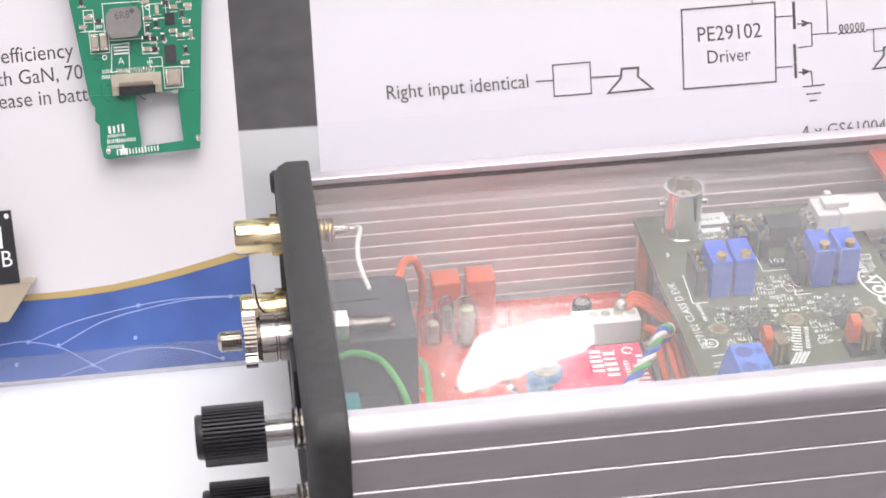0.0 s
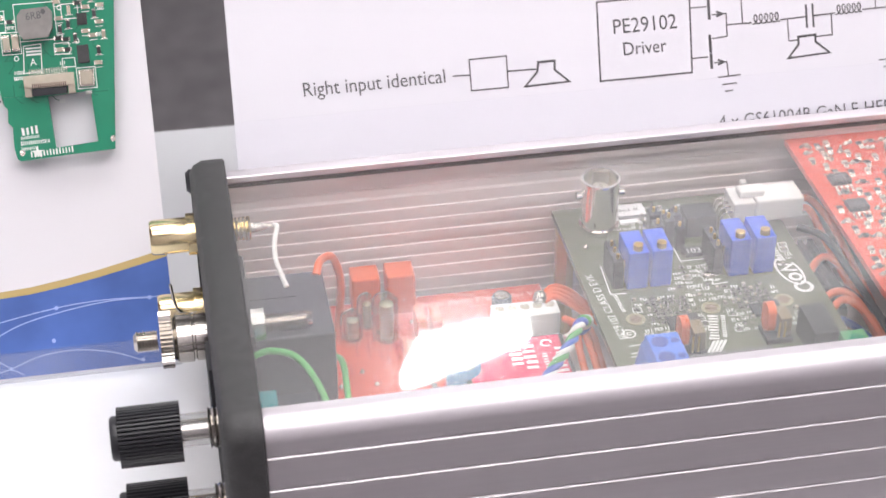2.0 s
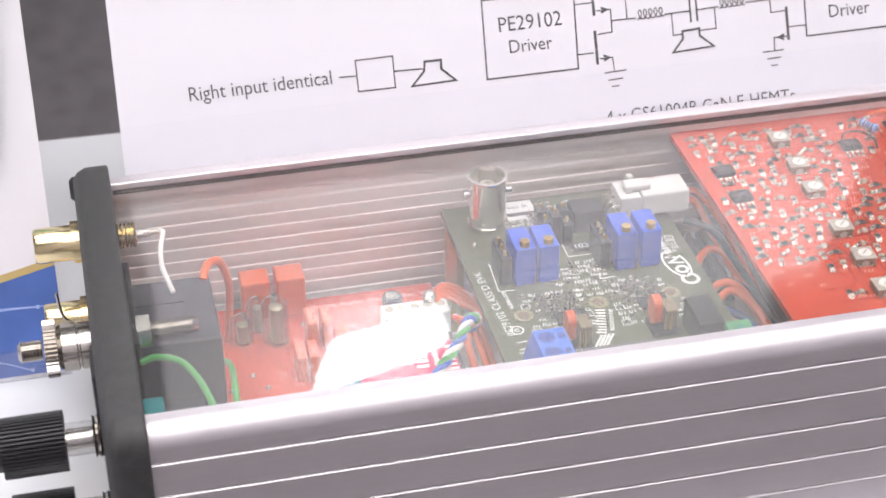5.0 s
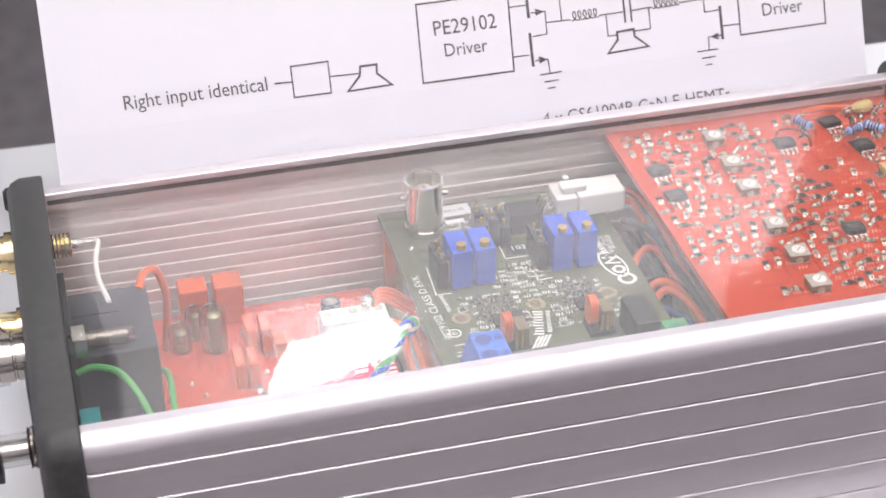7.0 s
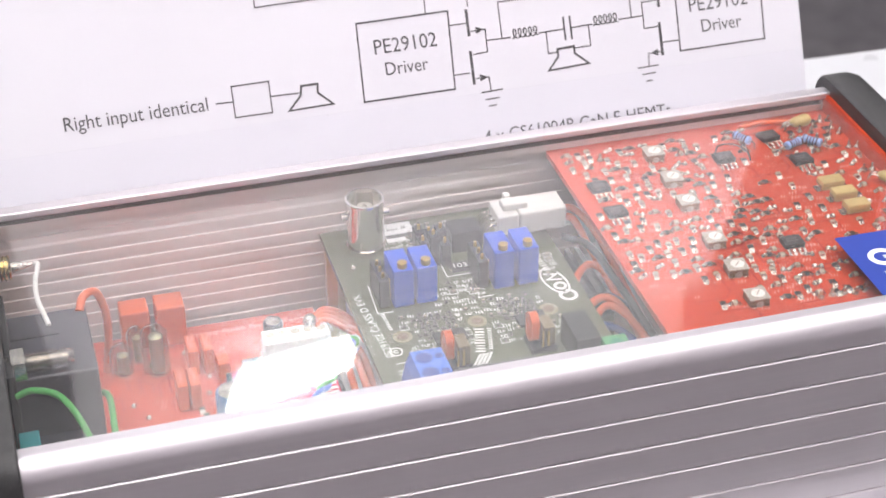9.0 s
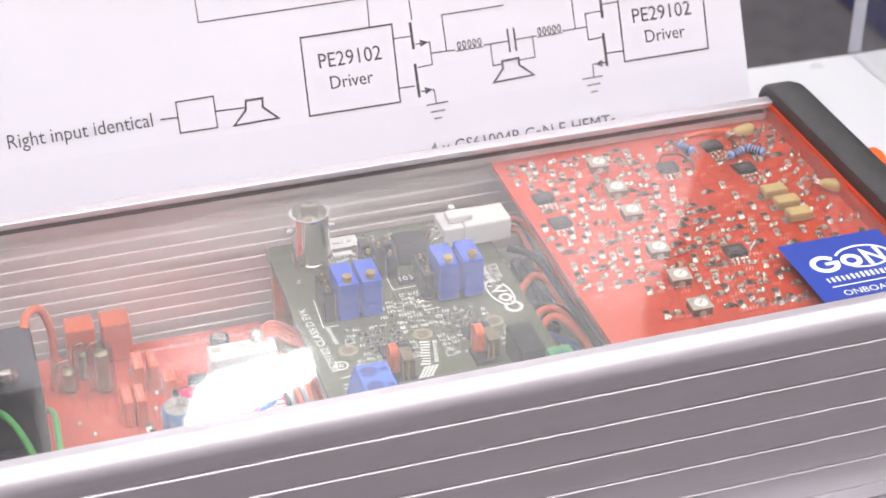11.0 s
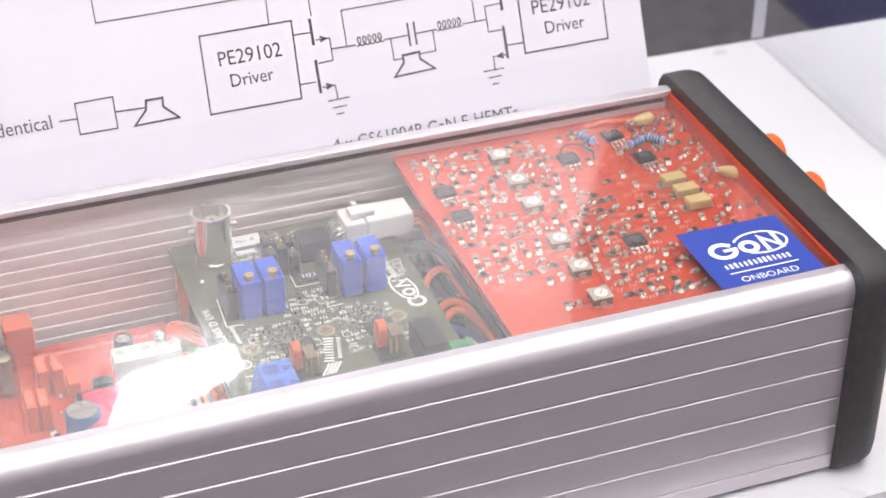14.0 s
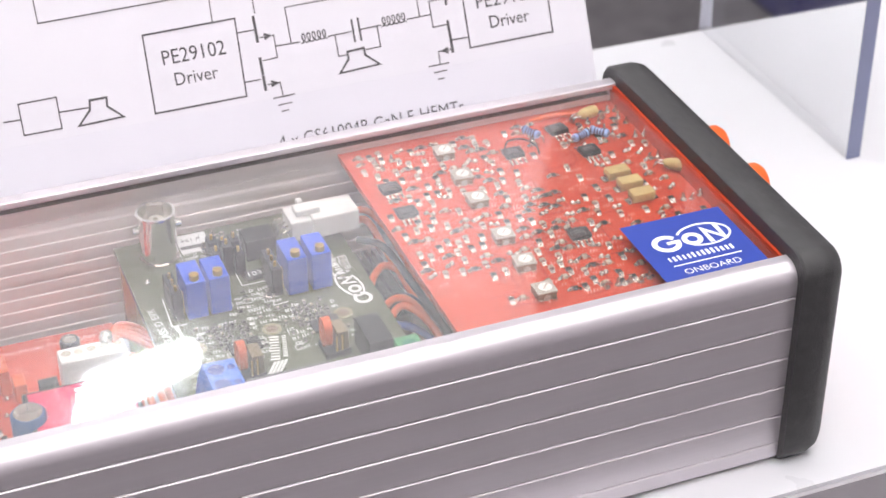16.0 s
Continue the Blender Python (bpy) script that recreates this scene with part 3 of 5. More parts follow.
PIN = mesh_of("soldered_pin", lathe(bmesh.new(), (0, 0, 0), (0, 0, 1), [(0, 0.95), (0.35, 0.8), (0.9, 0.5), (1.5, 0.36), (1.9, 0.3), (2.0, 0.1)], 10), TIN, smooth=True)


def soic():
    bm = bmesh.new()
    box(bm, -2.5, 2.5, -1.95, 1.95, 0.25, 1.6, 0.15, 0, 1)
    for i in range(4):
        for s in (-1, 1):
            x = -1.9 + 1.27 * i
            box(bm, x - 0.24, x + 0.24, min(s * 1.9, s * 2.5), max(s * 1.9, s * 2.5), 0.6, 0.85, 0, 1)
            box(bm, x - 0.24, x + 0.24, min(s * 2.4, s * 2.6), max(s * 2.4, s * 2.6), 0.1, 0.85, 0, 1)
            prism(bm, [(s * 2.4, 0), (s * 2.5, 0.75), (s * 2.9, 0.5), (s * 4.2, 0.22), (s * 4.4, 0)], lambda p, q, d, x=x: Vector((x + d, p, q)), -0.34, 0.34, 1)
    for k in range(2):
        box(bm, -1.6, 1.2, 0.3 - k * 0.9, 0.7 - k * 0.9, 1.58, 1.62, 0, 2)
    return bm


SOIC = mesh_of("amplifier_chip", soic(), [CHIP, TIN, GREYBAR])


def trim_pot():
    bm = bmesh.new()
    box(bm, -2.3, 2.3, -2.2, 2.2, 0.2, 2.0, 0.1, 0, 1)
    box(bm, -2.5, 2.5, -2.4, 2.4, 2.0, 2.35, 0.12, 4, 1)
    lathe(bm, (0.2, -0.1, 2.3), (0, 0, 1), [(0, 1.6), (0.22, 1.55), (0.3, 1.3), (0.3, 0.1)], 18, 1)
    slot = Matrix.Rotation(0.9, 4, "Z")
    groove = [bm.verts.new(slot @ Vector((a, b, 2.63)) + Vector((0.2, -0.1, 0))) for a, b in ((-1.1, -0.16), (1.1, -0.16), (1.1, 0.16), (-1.1, 0.16))]
    bm.faces.new(groove).material_index = 4
    lathe(bm, (0, -2.2, 0.75), (0, -1, 0), [(0, 0.9), (0.08, 0.85), (0.08, 0.1)], 14, 4)
    for x in (-1.6, 1.6):
        box(bm, x - 0.6, x + 0.6, -3.0, -2.2, 0, 0.7, 0.1, 3, 1)
    box(bm, -0.9, 0.9, 2.2, 3.0, 0, 0.7, 0.1, 3, 1)
    return bm


POT = mesh_of("trim_potentiometer", trim_pot(), [POTBODY, POTTOP, CHIP, TIN, POTPLATE])
rng = random.Random(4)

# ---- the red board under the cover ----
ZR = 53.0
redboard = thing("red_circuit_board", "red circuit board crowded with soldered chips and trimmers", "circuit board", (180, 52, ZR))
ZRT = ZR
part("board", B(140.2, 217.0, 5.5, 96.4, ZR - 1.6, ZR), REDPCB, redboard)
POTS = [(165.0, 85.2), (164.8, 72.4), (164.3, 61.1), (163.9, 43.8), (164.0, 31.5), (163.6, 19.3)]
for x, y in POTS:
    put("trim_potentiometer", POT, redboard, x, y, ZRT, rng.uniform(-6, 6))
for x, y, a in ((146.5, 74.4, 3), (146.5, 62.5, 2), (181.6, 78.9, 0), (181.3, 38.3, -2), (196.9, 85.8, 8), (200.1, 72.8, 4)):
    put("amplifier_chip", SOIC, redboard, x, y, ZRT, a)
LEFT = [(144.2, 91.8), (149.6, 92.2), (145.8, 81.7), (150.8, 82.2), (150.9, 78.0), (155.2, 84.7), (159.3, 84.0), (155.9, 73.0), (158.7, 72.4),
        (157.0, 69.0), (149.7, 69.5), (142.4, 62.8), (151.6, 58.0), (155.8, 60.6), (158.7, 59.4), (153.8, 54.4), (157.8, 52.0), (151.2, 47.8),
        (149.9, 55.1), (146.2, 55.1), (144.1, 50.6), (147.2, 50.1), (143.2, 45.0), (149.3, 41.9), (145.9, 35.3), (142.5, 38.1), (155.5, 43.1),
        (158.5, 43.4), (172.6, 91.8), (172.4, 84.7), (175.0, 84.6), (174.3, 80.5), (174.9, 77.7), (169.1, 72.3), (171.2, 69.8), (172.1, 67.0),
        (171.4, 63.1), (172.0, 60.5), (164.1, 54.9), (167.3, 54.4), (167.7, 50.3), (170.1, 57.0)]
RIGHT = [(183.7, 90.0), (186.8, 88.8), (179.1, 70.9), (177.6, 66.4), (178.2, 62.9), (170.1, 46.2), (169.4, 42.7), (175.3, 46.5), (175.4, 41.9),
         (171.4, 39.6), (179.3, 46.0), (182.5, 45.0), (181.5, 52.6), (168.8, 31.8), (172.3, 29.7), (174.2, 35.6), (170.9, 23.8), (173.1, 32.5),
         (178.6, 29.7), (176.2, 24.6), (176.8, 20.7), (156.0, 30.5), (159.2, 31.4), (156.0, 20.1), (158.6, 19.7), (171.1, 18.8), (191.7, 68.3),
         (192.7, 62.8), (190.0, 54.0), (194.5, 57.1), (195.4, 51.5), (186.1, 32.3), (182.8, 25.5), (194.8, 44.1), (207.1, 64.7), (180.5, 61.0),
         (215.5, 72.2), (206.4, 42.0), (214.6, 38.1), (191.0, 50.0), (187.0, 66.0), (176.0, 55.5)]
for k, (x, y) in enumerate(LEFT + RIGHT):
    dark = rng.random() < 0.5
    put("chip_resistor" if dark else "chip_capacitor", SMD_DARK if dark else SMD_CREAM, redboard, x, y, ZRT,
        rng.choice((0, 0, 90, 90, 90)) + rng.uniform(-9, 9))
CHIPS = [(146.5, 74.4), (146.5, 62.5), (181.6, 78.9), (181.3, 38.3), (196.9, 85.8), (200.1, 72.8), (202, 54), (202, 59), (202, 48)]
taken = list(LEFT + RIGHT)


def free(x, y, gap):
    return all(abs(x - a) > 4.2 or abs(y - b) > 4.2 for a, b in POTS + CHIPS) and all((x - a) ** 2 + (y - b) ** 2 > gap * gap for a, b in taken)


for k in range(760):
    x, y = ((rng.uniform(142, 178), rng.uniform(34, 92)) if k < 400 else (rng.uniform(166, 190), rng.uniform(17, 60)) if k < 640 else (rng.uniform(186, 214), rng.uniform(38, 92)))
    if free(x, y, 2.65) and not (184 < x < 199 and 55 < y < 77):
        taken.append((x, y))
        r = rng.random()
        if r < 0.72:
            put("chip_resistor" if r < 0.4 else "chip_capacitor", SMD_DARK if r < 0.4 else SMD_CREAM, redboard, x, y, ZRT, rng.choice((0, 90, 90)) + rng.uniform(-6, 6))
        else:
            put("solder_joint", BLOB, redboard, x - 0.6, y, ZRT)
            put("solder_joint", BLOB, redboard, x + 0.7, y + rng.uniform(-1.2, 1.2), ZRT)
PINS = [(178.3, 16.8), (181.2, 16.9), (184.1, 16.9), (186.5, 16.0), (189.0, 16.7), (212.1, 43.9), (214.3, 43.6), (216.9, 44.2), (215.9, 83.5),
        (215.2, 86.8), (209.7, 78.7), (213.8, 90.6), (209.1, 86.0), (208.8, 81.9), (215.0, 76.2), (217.3, 75.9), (213.2, 64.5), (215.6, 64.5),
        (206.4, 87.1), (203.0, 84.9), (211.2, 88.3), (216.0, 90.4), (213.0, 83.6), (144.0, 89.0), (147.4, 88.6), (151.8, 88.0), (148.2, 84.9)]
for x, y in PINS:
    put("soldered_pin", PIN, redboard, x, y, ZRT, 0, "", rng.uniform(-12, 12))

def tantalum(x, y):
    bm = bmesh.new()
    box(bm, x - 3.0, x + 3.0, y - 1.75, y + 1.75, ZRT + 0.3, ZRT + 2.7, 0.25, 0, 1)
    for s in (-1, 1):
        box(bm, x + s * 2.95 - 0.25, x + s * 2.95 + 0.25, y - 1.2, y + 1.2, ZRT, ZRT + 1.3, 0.05, 1, 1)
        box(bm, x + s * 3.6 - 0.6, x + s * 3.6 + 0.6, y - 1.3, y + 1.3, ZRT, ZRT + 0.3, 0.05, 1, 1)
    part("tantalum_capacitor", bm, [TANT, TIN], redboard, "yellow block capacitor")


for x, y in ((201.6, 59.6), (202.3, 54.0), (202.6, 48.0)):
    tantalum(x, y)


def drop(x, y, dx, dy):
    d = Vector((dx, dy, 0)).normalized()
    p = Vector((x, y, ZRT + 1.9))
    bm = lathe(bmesh.new(), p, d, [(-2.8, 0.4), (-2.4, 0.9), (-1.6, 1.25), (-0.6, 1.45), (0.6, 1.6), (1.7, 1.65), (2.5, 1.45), (3.0, 1.05), (3.3, 0.6), (3.4, 0.1)], 20)
    for s in (-0.7, 0.7):
        q = p + Vector((-d.y, d.x, 0)) * s
        wire(bm, [q - d * 2, q - d * 4, q - d * 5 - Vector((0, 0, 1.6))], 0.3, 8, 5, 1)
    part("drop_capacitor", bm, [TANT, TIN], redboard, "yellow drop-shaped capacitor", smooth=True)


drop(207.1, 89.2, 1, 0.15)
drop(216.2, 57.4, 0.8, -0.6)


def axial(x, y, ang):
    d = Vector((math.cos(radians(ang)), math.sin(radians(ang)), 0))
    p = Vector((x, y, ZRT + 1.6))
    bm = lathe(bmesh.new(), p - d * 2.6, d, [(0, 0.4), (0.1, 1.0), (0.6, 1.15), (1.2, 0.95), (4.0, 0.95), (4.6, 1.15), (5.1, 1.0), (5.2, 0.4)], 16)
    for k in (1.0, 1.9, 2.7, 3.5, 4.5):
        lathe(bm, p - d * 2.6 + d * k, d, [(0, 1.02), (0.02, 1.22 if k in (1.0, 4.5) else 1.02), (0.3, 1.22 if k in (1.0, 4.5) else 1.02)], 16, 1)
    for s in (-1, 1):
        wire(bm, [p + d * s * 2.5, p + d * s * 3.8, p + d * s * 4.4 - Vector((0, 0, 1.6))], 0.28, 8, 5, 2)
    part("axial_resistor", bm, [AXIAL, BAND, TIN], redboard, "pale blue banded resistor", smooth=True)


axial(189.6, 86.0, 118)
axial(201.0, 79.6, 20)
axial(206.2, 79.6, 130)
w1 = wire(bmesh.new(), [(180.5, 82.0, ZR + .5), (182.5, 84.4, ZR + 1.2), (186.4, 83.8, ZR + 1.3), (188.4, 80.0, ZR + 1), (187.8, 76.4, ZR + .6)], 0.25)
part("jumper_wire", w1, BKWIRE, redboard, "thin dark jumper wire", smooth=True)
part("jumper_wire", wire(bmesh.new(), [(192, 92.5, ZR + .6), (198, 92.6, ZR + 1.2), (205, 91.0, ZR + 1.2)], 0.7), ORWIRE, redboard, "orange jumper wire", smooth=True)
sk = bmesh.new()
for k in range(130):
    x, y = rng.uniform(143, 212), rng.uniform(16, 92)
    for j in range(rng.randint(2, 3)):
        strip(sk, [(x + j * 0.85, y), (x + j * 0.85 + 0.4, y + 0.9)], 0.22, flat(ZR), 0.03)
for x, y in LEFT + RIGHT:
    for j in range(3):
        strip(sk, [(x + 1.6 + j * 0.7, y - 1.9), (x + 1.9 + j * 0.7, y - 1.0)], 0.18, flat(ZR), 0.03)
part("silkscreen", sk, PINKSILK, redboard, "pale printed marks", kind="stuff")
tk = bmesh.new()
for k in range(34):
    x, y = rng.uniform(150, 205), rng.uniform(14, 88)
    l, d = rng.uniform(6, 18), rng.choice((-1, 1))
    strip(tk, [(x, y), (x + l * 0.5, y), (x + l * 0.5 + 2, y + 2 * d), (x + l * 0.5 + 2, y + d * l)], 0.3, flat(ZR), 0.02)
part("trace_layer", tk, REDDARK, redboard, kind="stuff")

# ---- blue sticker on the cover ----
ZS = 57.04
sticker = thing("blue_sticker", "square blue vinyl sticker with white print", "sticker", (204, 25, ZS))
ON = flat(ZS + 0.12)
part("vinyl", B(188.8, 214.9, 7.0, 32.4, ZS, ZS + 0.12), STICKER, sticker)
def word_bars(bm, p, q, n, height, place, lift, rng2, fill=1.0):
    """An unreadable word: a row of short upright bars of the word's size."""
    p, q = Vector(p), Vector(q)
    d = (q - p) / n
    u = Vector((-d.y, d.x)).normalized() * height / 2
    for i in range(n):
        c = p + d * (i + 0.5)
        h = rng2.choice((0.7, 0.75, 1.0))
        strip(bm, [tuple(c - u * 0.7), tuple(c + u * h)], d.length * rng2.uniform(0.4, 0.62) * fill, place, lift)
    return bm


lg = bmesh.new()


def arc(bm, x, y, rx, ry, a0, a1, w, place, n=22, turn=0.0, lift=0.1):
    c, s = math.cos(radians(turn)), math.sin(radians(turn))
    pts = []
    for i in range(n + 1):
        a = radians(a0 + (a1 - a0) * i / n)
        u, v = rx * math.cos(a), ry * math.sin(a)
        pts.append((x + c * u - s * v, y + s * u + c * v))
    return strip(bm, pts, w, place, lift, closed=abs(a1 - a0) >= 360)


arc(lg, 196.0, 22.2, 2.9, 2.7, 45, 360, 1.35, ON)
strip(lg, [(196.6, 22.2), (199.0, 22.2)], 1.1, ON, 0.11)
arc(lg, 206.0, 22.9, 6.6, 4.3, -128, 152, 0.6, ON, 30)
arc(lg, 202.6, 22.0, 1.9, 1.9, 0, 360, 1.3, ON, lift=0.11)
strip(lg, [(206.6, 19.8), (206.6, 24.8), (210.2, 20.2), (210.2, 25.2)], 1.2, ON, 0.12)
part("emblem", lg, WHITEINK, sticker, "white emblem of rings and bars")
part("word_bars", word_bars(bmesh.new(), (193.0, 15.9), (210.2, 15.9), 14, 1.7, ON, 0.1, random.Random(2), 0.9), WHITEINK, sticker, "white line of print")
part("rule", strip(bmesh.new(), [(193.4, 13.2), (210.6, 13.2)], 0.35, ON), WHITEINK, sticker)
part("lettering", lettering("ONBOARD", 14.4, ON, 194.6, 9.3, 0, 0.1), WHITEINK, sticker, "white capital letters")



# ---- the olive driver board ----
ZM = 39.5
mid = thing("driver_board", "olive green driver board with blue trimmers and white print", "circuit board", (108, 55, ZM))
part("board", B(80.2, 135.4, 16.0, 95.5, ZM - 1.6, ZM), OLIVE, mid)
M = flat(ZM)
for x, y in ((83, 19), (132.5, 19), (83, 92), (132.5, 92)):
    part("standoff", rod(bmesh.new(), (x, y, 4.9), (x, y, ZM - 1.6), 2.6, n=6), BRASS, mid, "brass standoff")


def trimmer(x0, y0):
    t = part("trimmer", B(x0, x0 + 4.9, y0, y0 + 9.6, ZM + 0.2, ZM + 10.4, 0.3), BLUEP, mid, "tall blue trimmer")
    s = lathe(bmesh.new(), (x0 + 2.45, y0 + 1.6, ZM + 10.3), (0, 0, 1), [(0, 1.15), (1.5, 1.15), (1.6, 1.0)], 18)
    box(s, x0 + 1.3, x0 + 3.6, y0 + 1.4, y0 + 1.8, ZM + 11.55, ZM + 11.95, 0, 0)
    part("screw", s, BRASS, t, "slotted brass screw", smooth=True)


for x, y in ((89.9, 58.2), (95.6, 58.2), (114.9, 59.0), (121.0, 59.0)):
    trimmer(x, y)


def header(x0, x1, y0, y1, h, label="black pin header"):
    t = part("pin_header", B(x0, x1, y0, y1, ZM, ZM + h, 0.25), BLACK, mid, label)
    return t


def jumper(x, y):
    t = header(x, x + 2.6, y, y + 9.5, 7.6, "black jumper block")
    p = bmesh.new()
    for k in range(3):
        box(p, x + 1.0, x + 1.6, y + 1.4 + 2.8 * k, y + 2.0 + 2.8 * k, ZM + 7.5, ZM + 8.9)
    box(p, x + 2.6, x + 2.95, y + 1.2, y + 1.8, ZM + 1, ZM + 7)
    part("pins", p, BRASS, t, "gold pins")


jumper(86.6, 59.2)
jumper(111.3, 60.4)
for x, y, h in ((100.2, 76.6, 8.0), (100.2, 72.6, 7.2), (102.9, 77.0, 6.4), (102.9, 72.8, 8.4), (105.6, 76.2, 7.6), (105.6, 72.2, 6.0)):
    t = header(x, x + 2.4, y, y + 3.7, h, "black jumper block")
    part("pin", B(x + 0.9, x + 1.5, y + 1.5, y + 2.1, ZM + h - 0.1, ZM + h + 1.3, 0.05), BRASS, t, "gold pin")
header(109.6, 117.4, 77.0, 83.5, 5.8, "black right-angle header")
for k in range(6):
    put("soldered_pin", PIN, mid, 101.2 + 2.4 * (k % 4), 84.5 + 2.6 * (k // 4), ZM + 3 * (k % 2))

# bayonet coaxial socket
bx, by = 89.8, 85.6
bnc = part("coaxial_socket", lathe(bmesh.new(), (bx, by, ZM), (0, 0, 1), [(0, 4.9), (1.6, 4.9), (1.7, 4.3), (2.8, 4.3), (3.0, 4.75), (13.6, 4.75), (14.2, 5.0), (14.6, 4.9), (14.6, 4.3), (8.0, 4.1)], 36), CHROME, mid, "nickel-plated bayonet coaxial socket", smooth=True)
for s in (-1, 1):
    part("bayonet_lug", rod(bmesh.new(), (bx + s * 4.6, by, ZM + 10), (bx + s * 6.0, by, ZM + 10), 0.9, n=12), NICKEL, bnc)
part("insulator", lathe(bmesh.new(), (bx, by, ZM + 7.9), (0, 0, 1), [(0, 4.1), (0.3, 4.0), (0.4, 2.0), (4.4, 1.9), (4.4, 0.8), (2, 0.7)], 24), CREAM, bnc, smooth=True)
put("solder_joint", BLOB, mid, 84.6, 77.6, ZM)

# white plug and socket
wc = part("plug_socket", B(121.2, 126.6, 76.4, 84.4, ZM + 3.4, ZM + 8.8, 0.4), WHITEP, mid, "white nylon socket")
part("plug", B(126.7, 138.8, 75.8, 83.8, ZM + 3.4, ZM + 9.3, 0.5), WHITEP, wc, "white nylon plug")
part("latch", B(123.0, 129.4, 78.2, 82.0, ZM + 9.0, ZM + 10.8, 0.4), WHITEP, wc)
part("latch_arm", B(124.6, 126.2, 82.2, 84.2, ZM + 8.8, ZM + 11.0, 0.3), WHITEP, wc)
for k in range(4):
    b = wire(bmesh.new(), [(121.4, 77.2 + 2.1 * k, ZM + 6.4), (119.2, 77.2 + 2.1 * k, ZM + 6.2), (118.4, 77.2 + 2.1 * k, ZM + 4.6), (118.2, 77.2 + 2.1 * k, ZM)], 0.35, 8, 4)
    part("bent_pin", b, TIN, wc, smooth=True)

# marked large resistor, chips
part("large_resistor", B(106.6, 112.6, 68.6, 72.2, ZM + 0.2, ZM + 0.9, 0.1), CHIP, mid)
part("resistor_outline", strip(bmesh.new(), [(105.6, 67.7), (113.6, 67.7), (113.6, 73.1), (105.6, 73.1)], 0.25, M, 0.03, True), SILK, mid)
part("resistor_mark", lettering("103", 3.3, flat(ZM + 0.95), 108.0, 69.4, 0, 0.05), SILK, mid)
for x in (106.4, 112.1):
    part("resistor_end", B(x, x + 0.8, 68.4, 72.4, ZM, ZM + 1.0, 0.1), TIN, mid)
part("paper_label", B(95.6, 103.2, 86.2, 94.6, ZM + 0.02, ZM + 0.14), LABELW, mid, "small white paper label")
part("label_print", lettering("# 194", 5.0, M, 101.6, 92.6, 180, 0.2), INK, mid)
part("label_print", strip(bmesh.new(), [(96.4, 88.6), (102.4, 88.6)], 1.4, M, 0.22), INK, mid)


def via(x, y):
    g = bmesh.new()
    prism(g, [(2.3 * math.cos(2 * math.pi * i / 28), 2.3 * math.sin(2 * math.pi * i / 28)) for i in range(28)], lambda a, b, d: Vector((x + a, y + b, ZM + d)), 0.02, 0.14)
    v = part("mounting_ring", g, VIAGOLD, mid, "tan pad ring")
    h = bmesh.new()
    prism(h, [(1.45 * math.cos(2 * math.pi * i / 24), 1.45 * math.sin(2 * math.pi * i / 24)) for i in range(24)], lambda a, b, d: Vector((x + a, y + b, ZM + d)), 0.1, 0.18)
    part("hole", h, POTBODY, v)


for x, y in ((88.8, 46.7), (107.1, 47.8), (124.7, 47.8)):
    via(x, y)

# blue screw terminal
tb = part("screw_terminal", B(85.7, 93.2, 17.6, 29.6, ZM, ZM + 8.6, 0.4), BLUET, mid, "two-way blue screw terminal")
part("shoulder", prism(bmesh.new(), [(83.6, ZM), (85.8, ZM), (85.8, ZM + 8.2), (84.8, ZM + 6)], lambda a, b, d: Vector((a, d, b)), 18.0, 29.2), BLUET, tb)
# Holes are flat discs with the shade painted as darker blue.
for k, y in enumerate((20.8, 26.4)):
    for x, r in ((88.3, 1.9), (91.7, 0.9)):
        h = bmesh.new()
        prism(h, [(r * math.cos(2 * math.pi * i / 22), r * math.sin(2 * math.pi * i / 22)) for i in range(22)], lambda a, b, d, x=x, y=y: Vector((x + a, y + b, ZM + 8.6 + d)), 0.01, 0.08)
        part("screw_hole", h, BORESHADE, tb)
part("heat_pad", B(94.0, 113.2, 17.4, 23.6, ZM, ZM + 6.4, 0.3), GREYBAR, mid, "long grey block")
gt = part("green_terminal", B(129.2, 135.0, 18.4, 25.6, ZM, ZM + 6.6, 0.4), GREENT, mid, "small green screw terminal")
part("terminal_screw", lathe(bmesh.new(), (132.0, 21.8, ZM + 6.6), (0, 0, 1), [(0, 1.9), (0.2, 1.9), (0.25, 0.2)], 20), GREENPCB, gt)
part("relay", B(123.2, 129.0, 24.2, 35.4, ZM, ZM + 7.6, 0.35), BLACK, mid, "black box component")
for x, y in ((95.0, 31.4), (115.6, 33.0)):
    part("disc_capacitor", prism(bmesh.new(), rounded(y + 0.4, y + 4.8, ZM + 1.6, ZM + 8.8, 2.1), lambda a, b, d: Vector((d, a, b)), x, x + 1.9), ORANGE, mid, "orange dipped capacitor", smooth=True)
    part("film_capacitor", B(x + 2.6, x + 5.4, y - 0.6, y + 4.6, ZM + 0.2, ZM + 6.4, 0.3), FILMBR, mid, "brownish film capacitor")
    p = bmesh.new()
    for k in range(2):
        box(p, x + 2.2 + k * 1.3, x + 2.6 + k * 1.3, y - 0.9, y - 0.65, ZM, ZM + 5.5)
    part("contact_strips", p, BRASS, mid)
    part("pin_header", B(x - 0.4, x + 5.8, y - 1.4, y + 5.0, ZM, ZM + 1.4, 0.2), BLACK, mid)

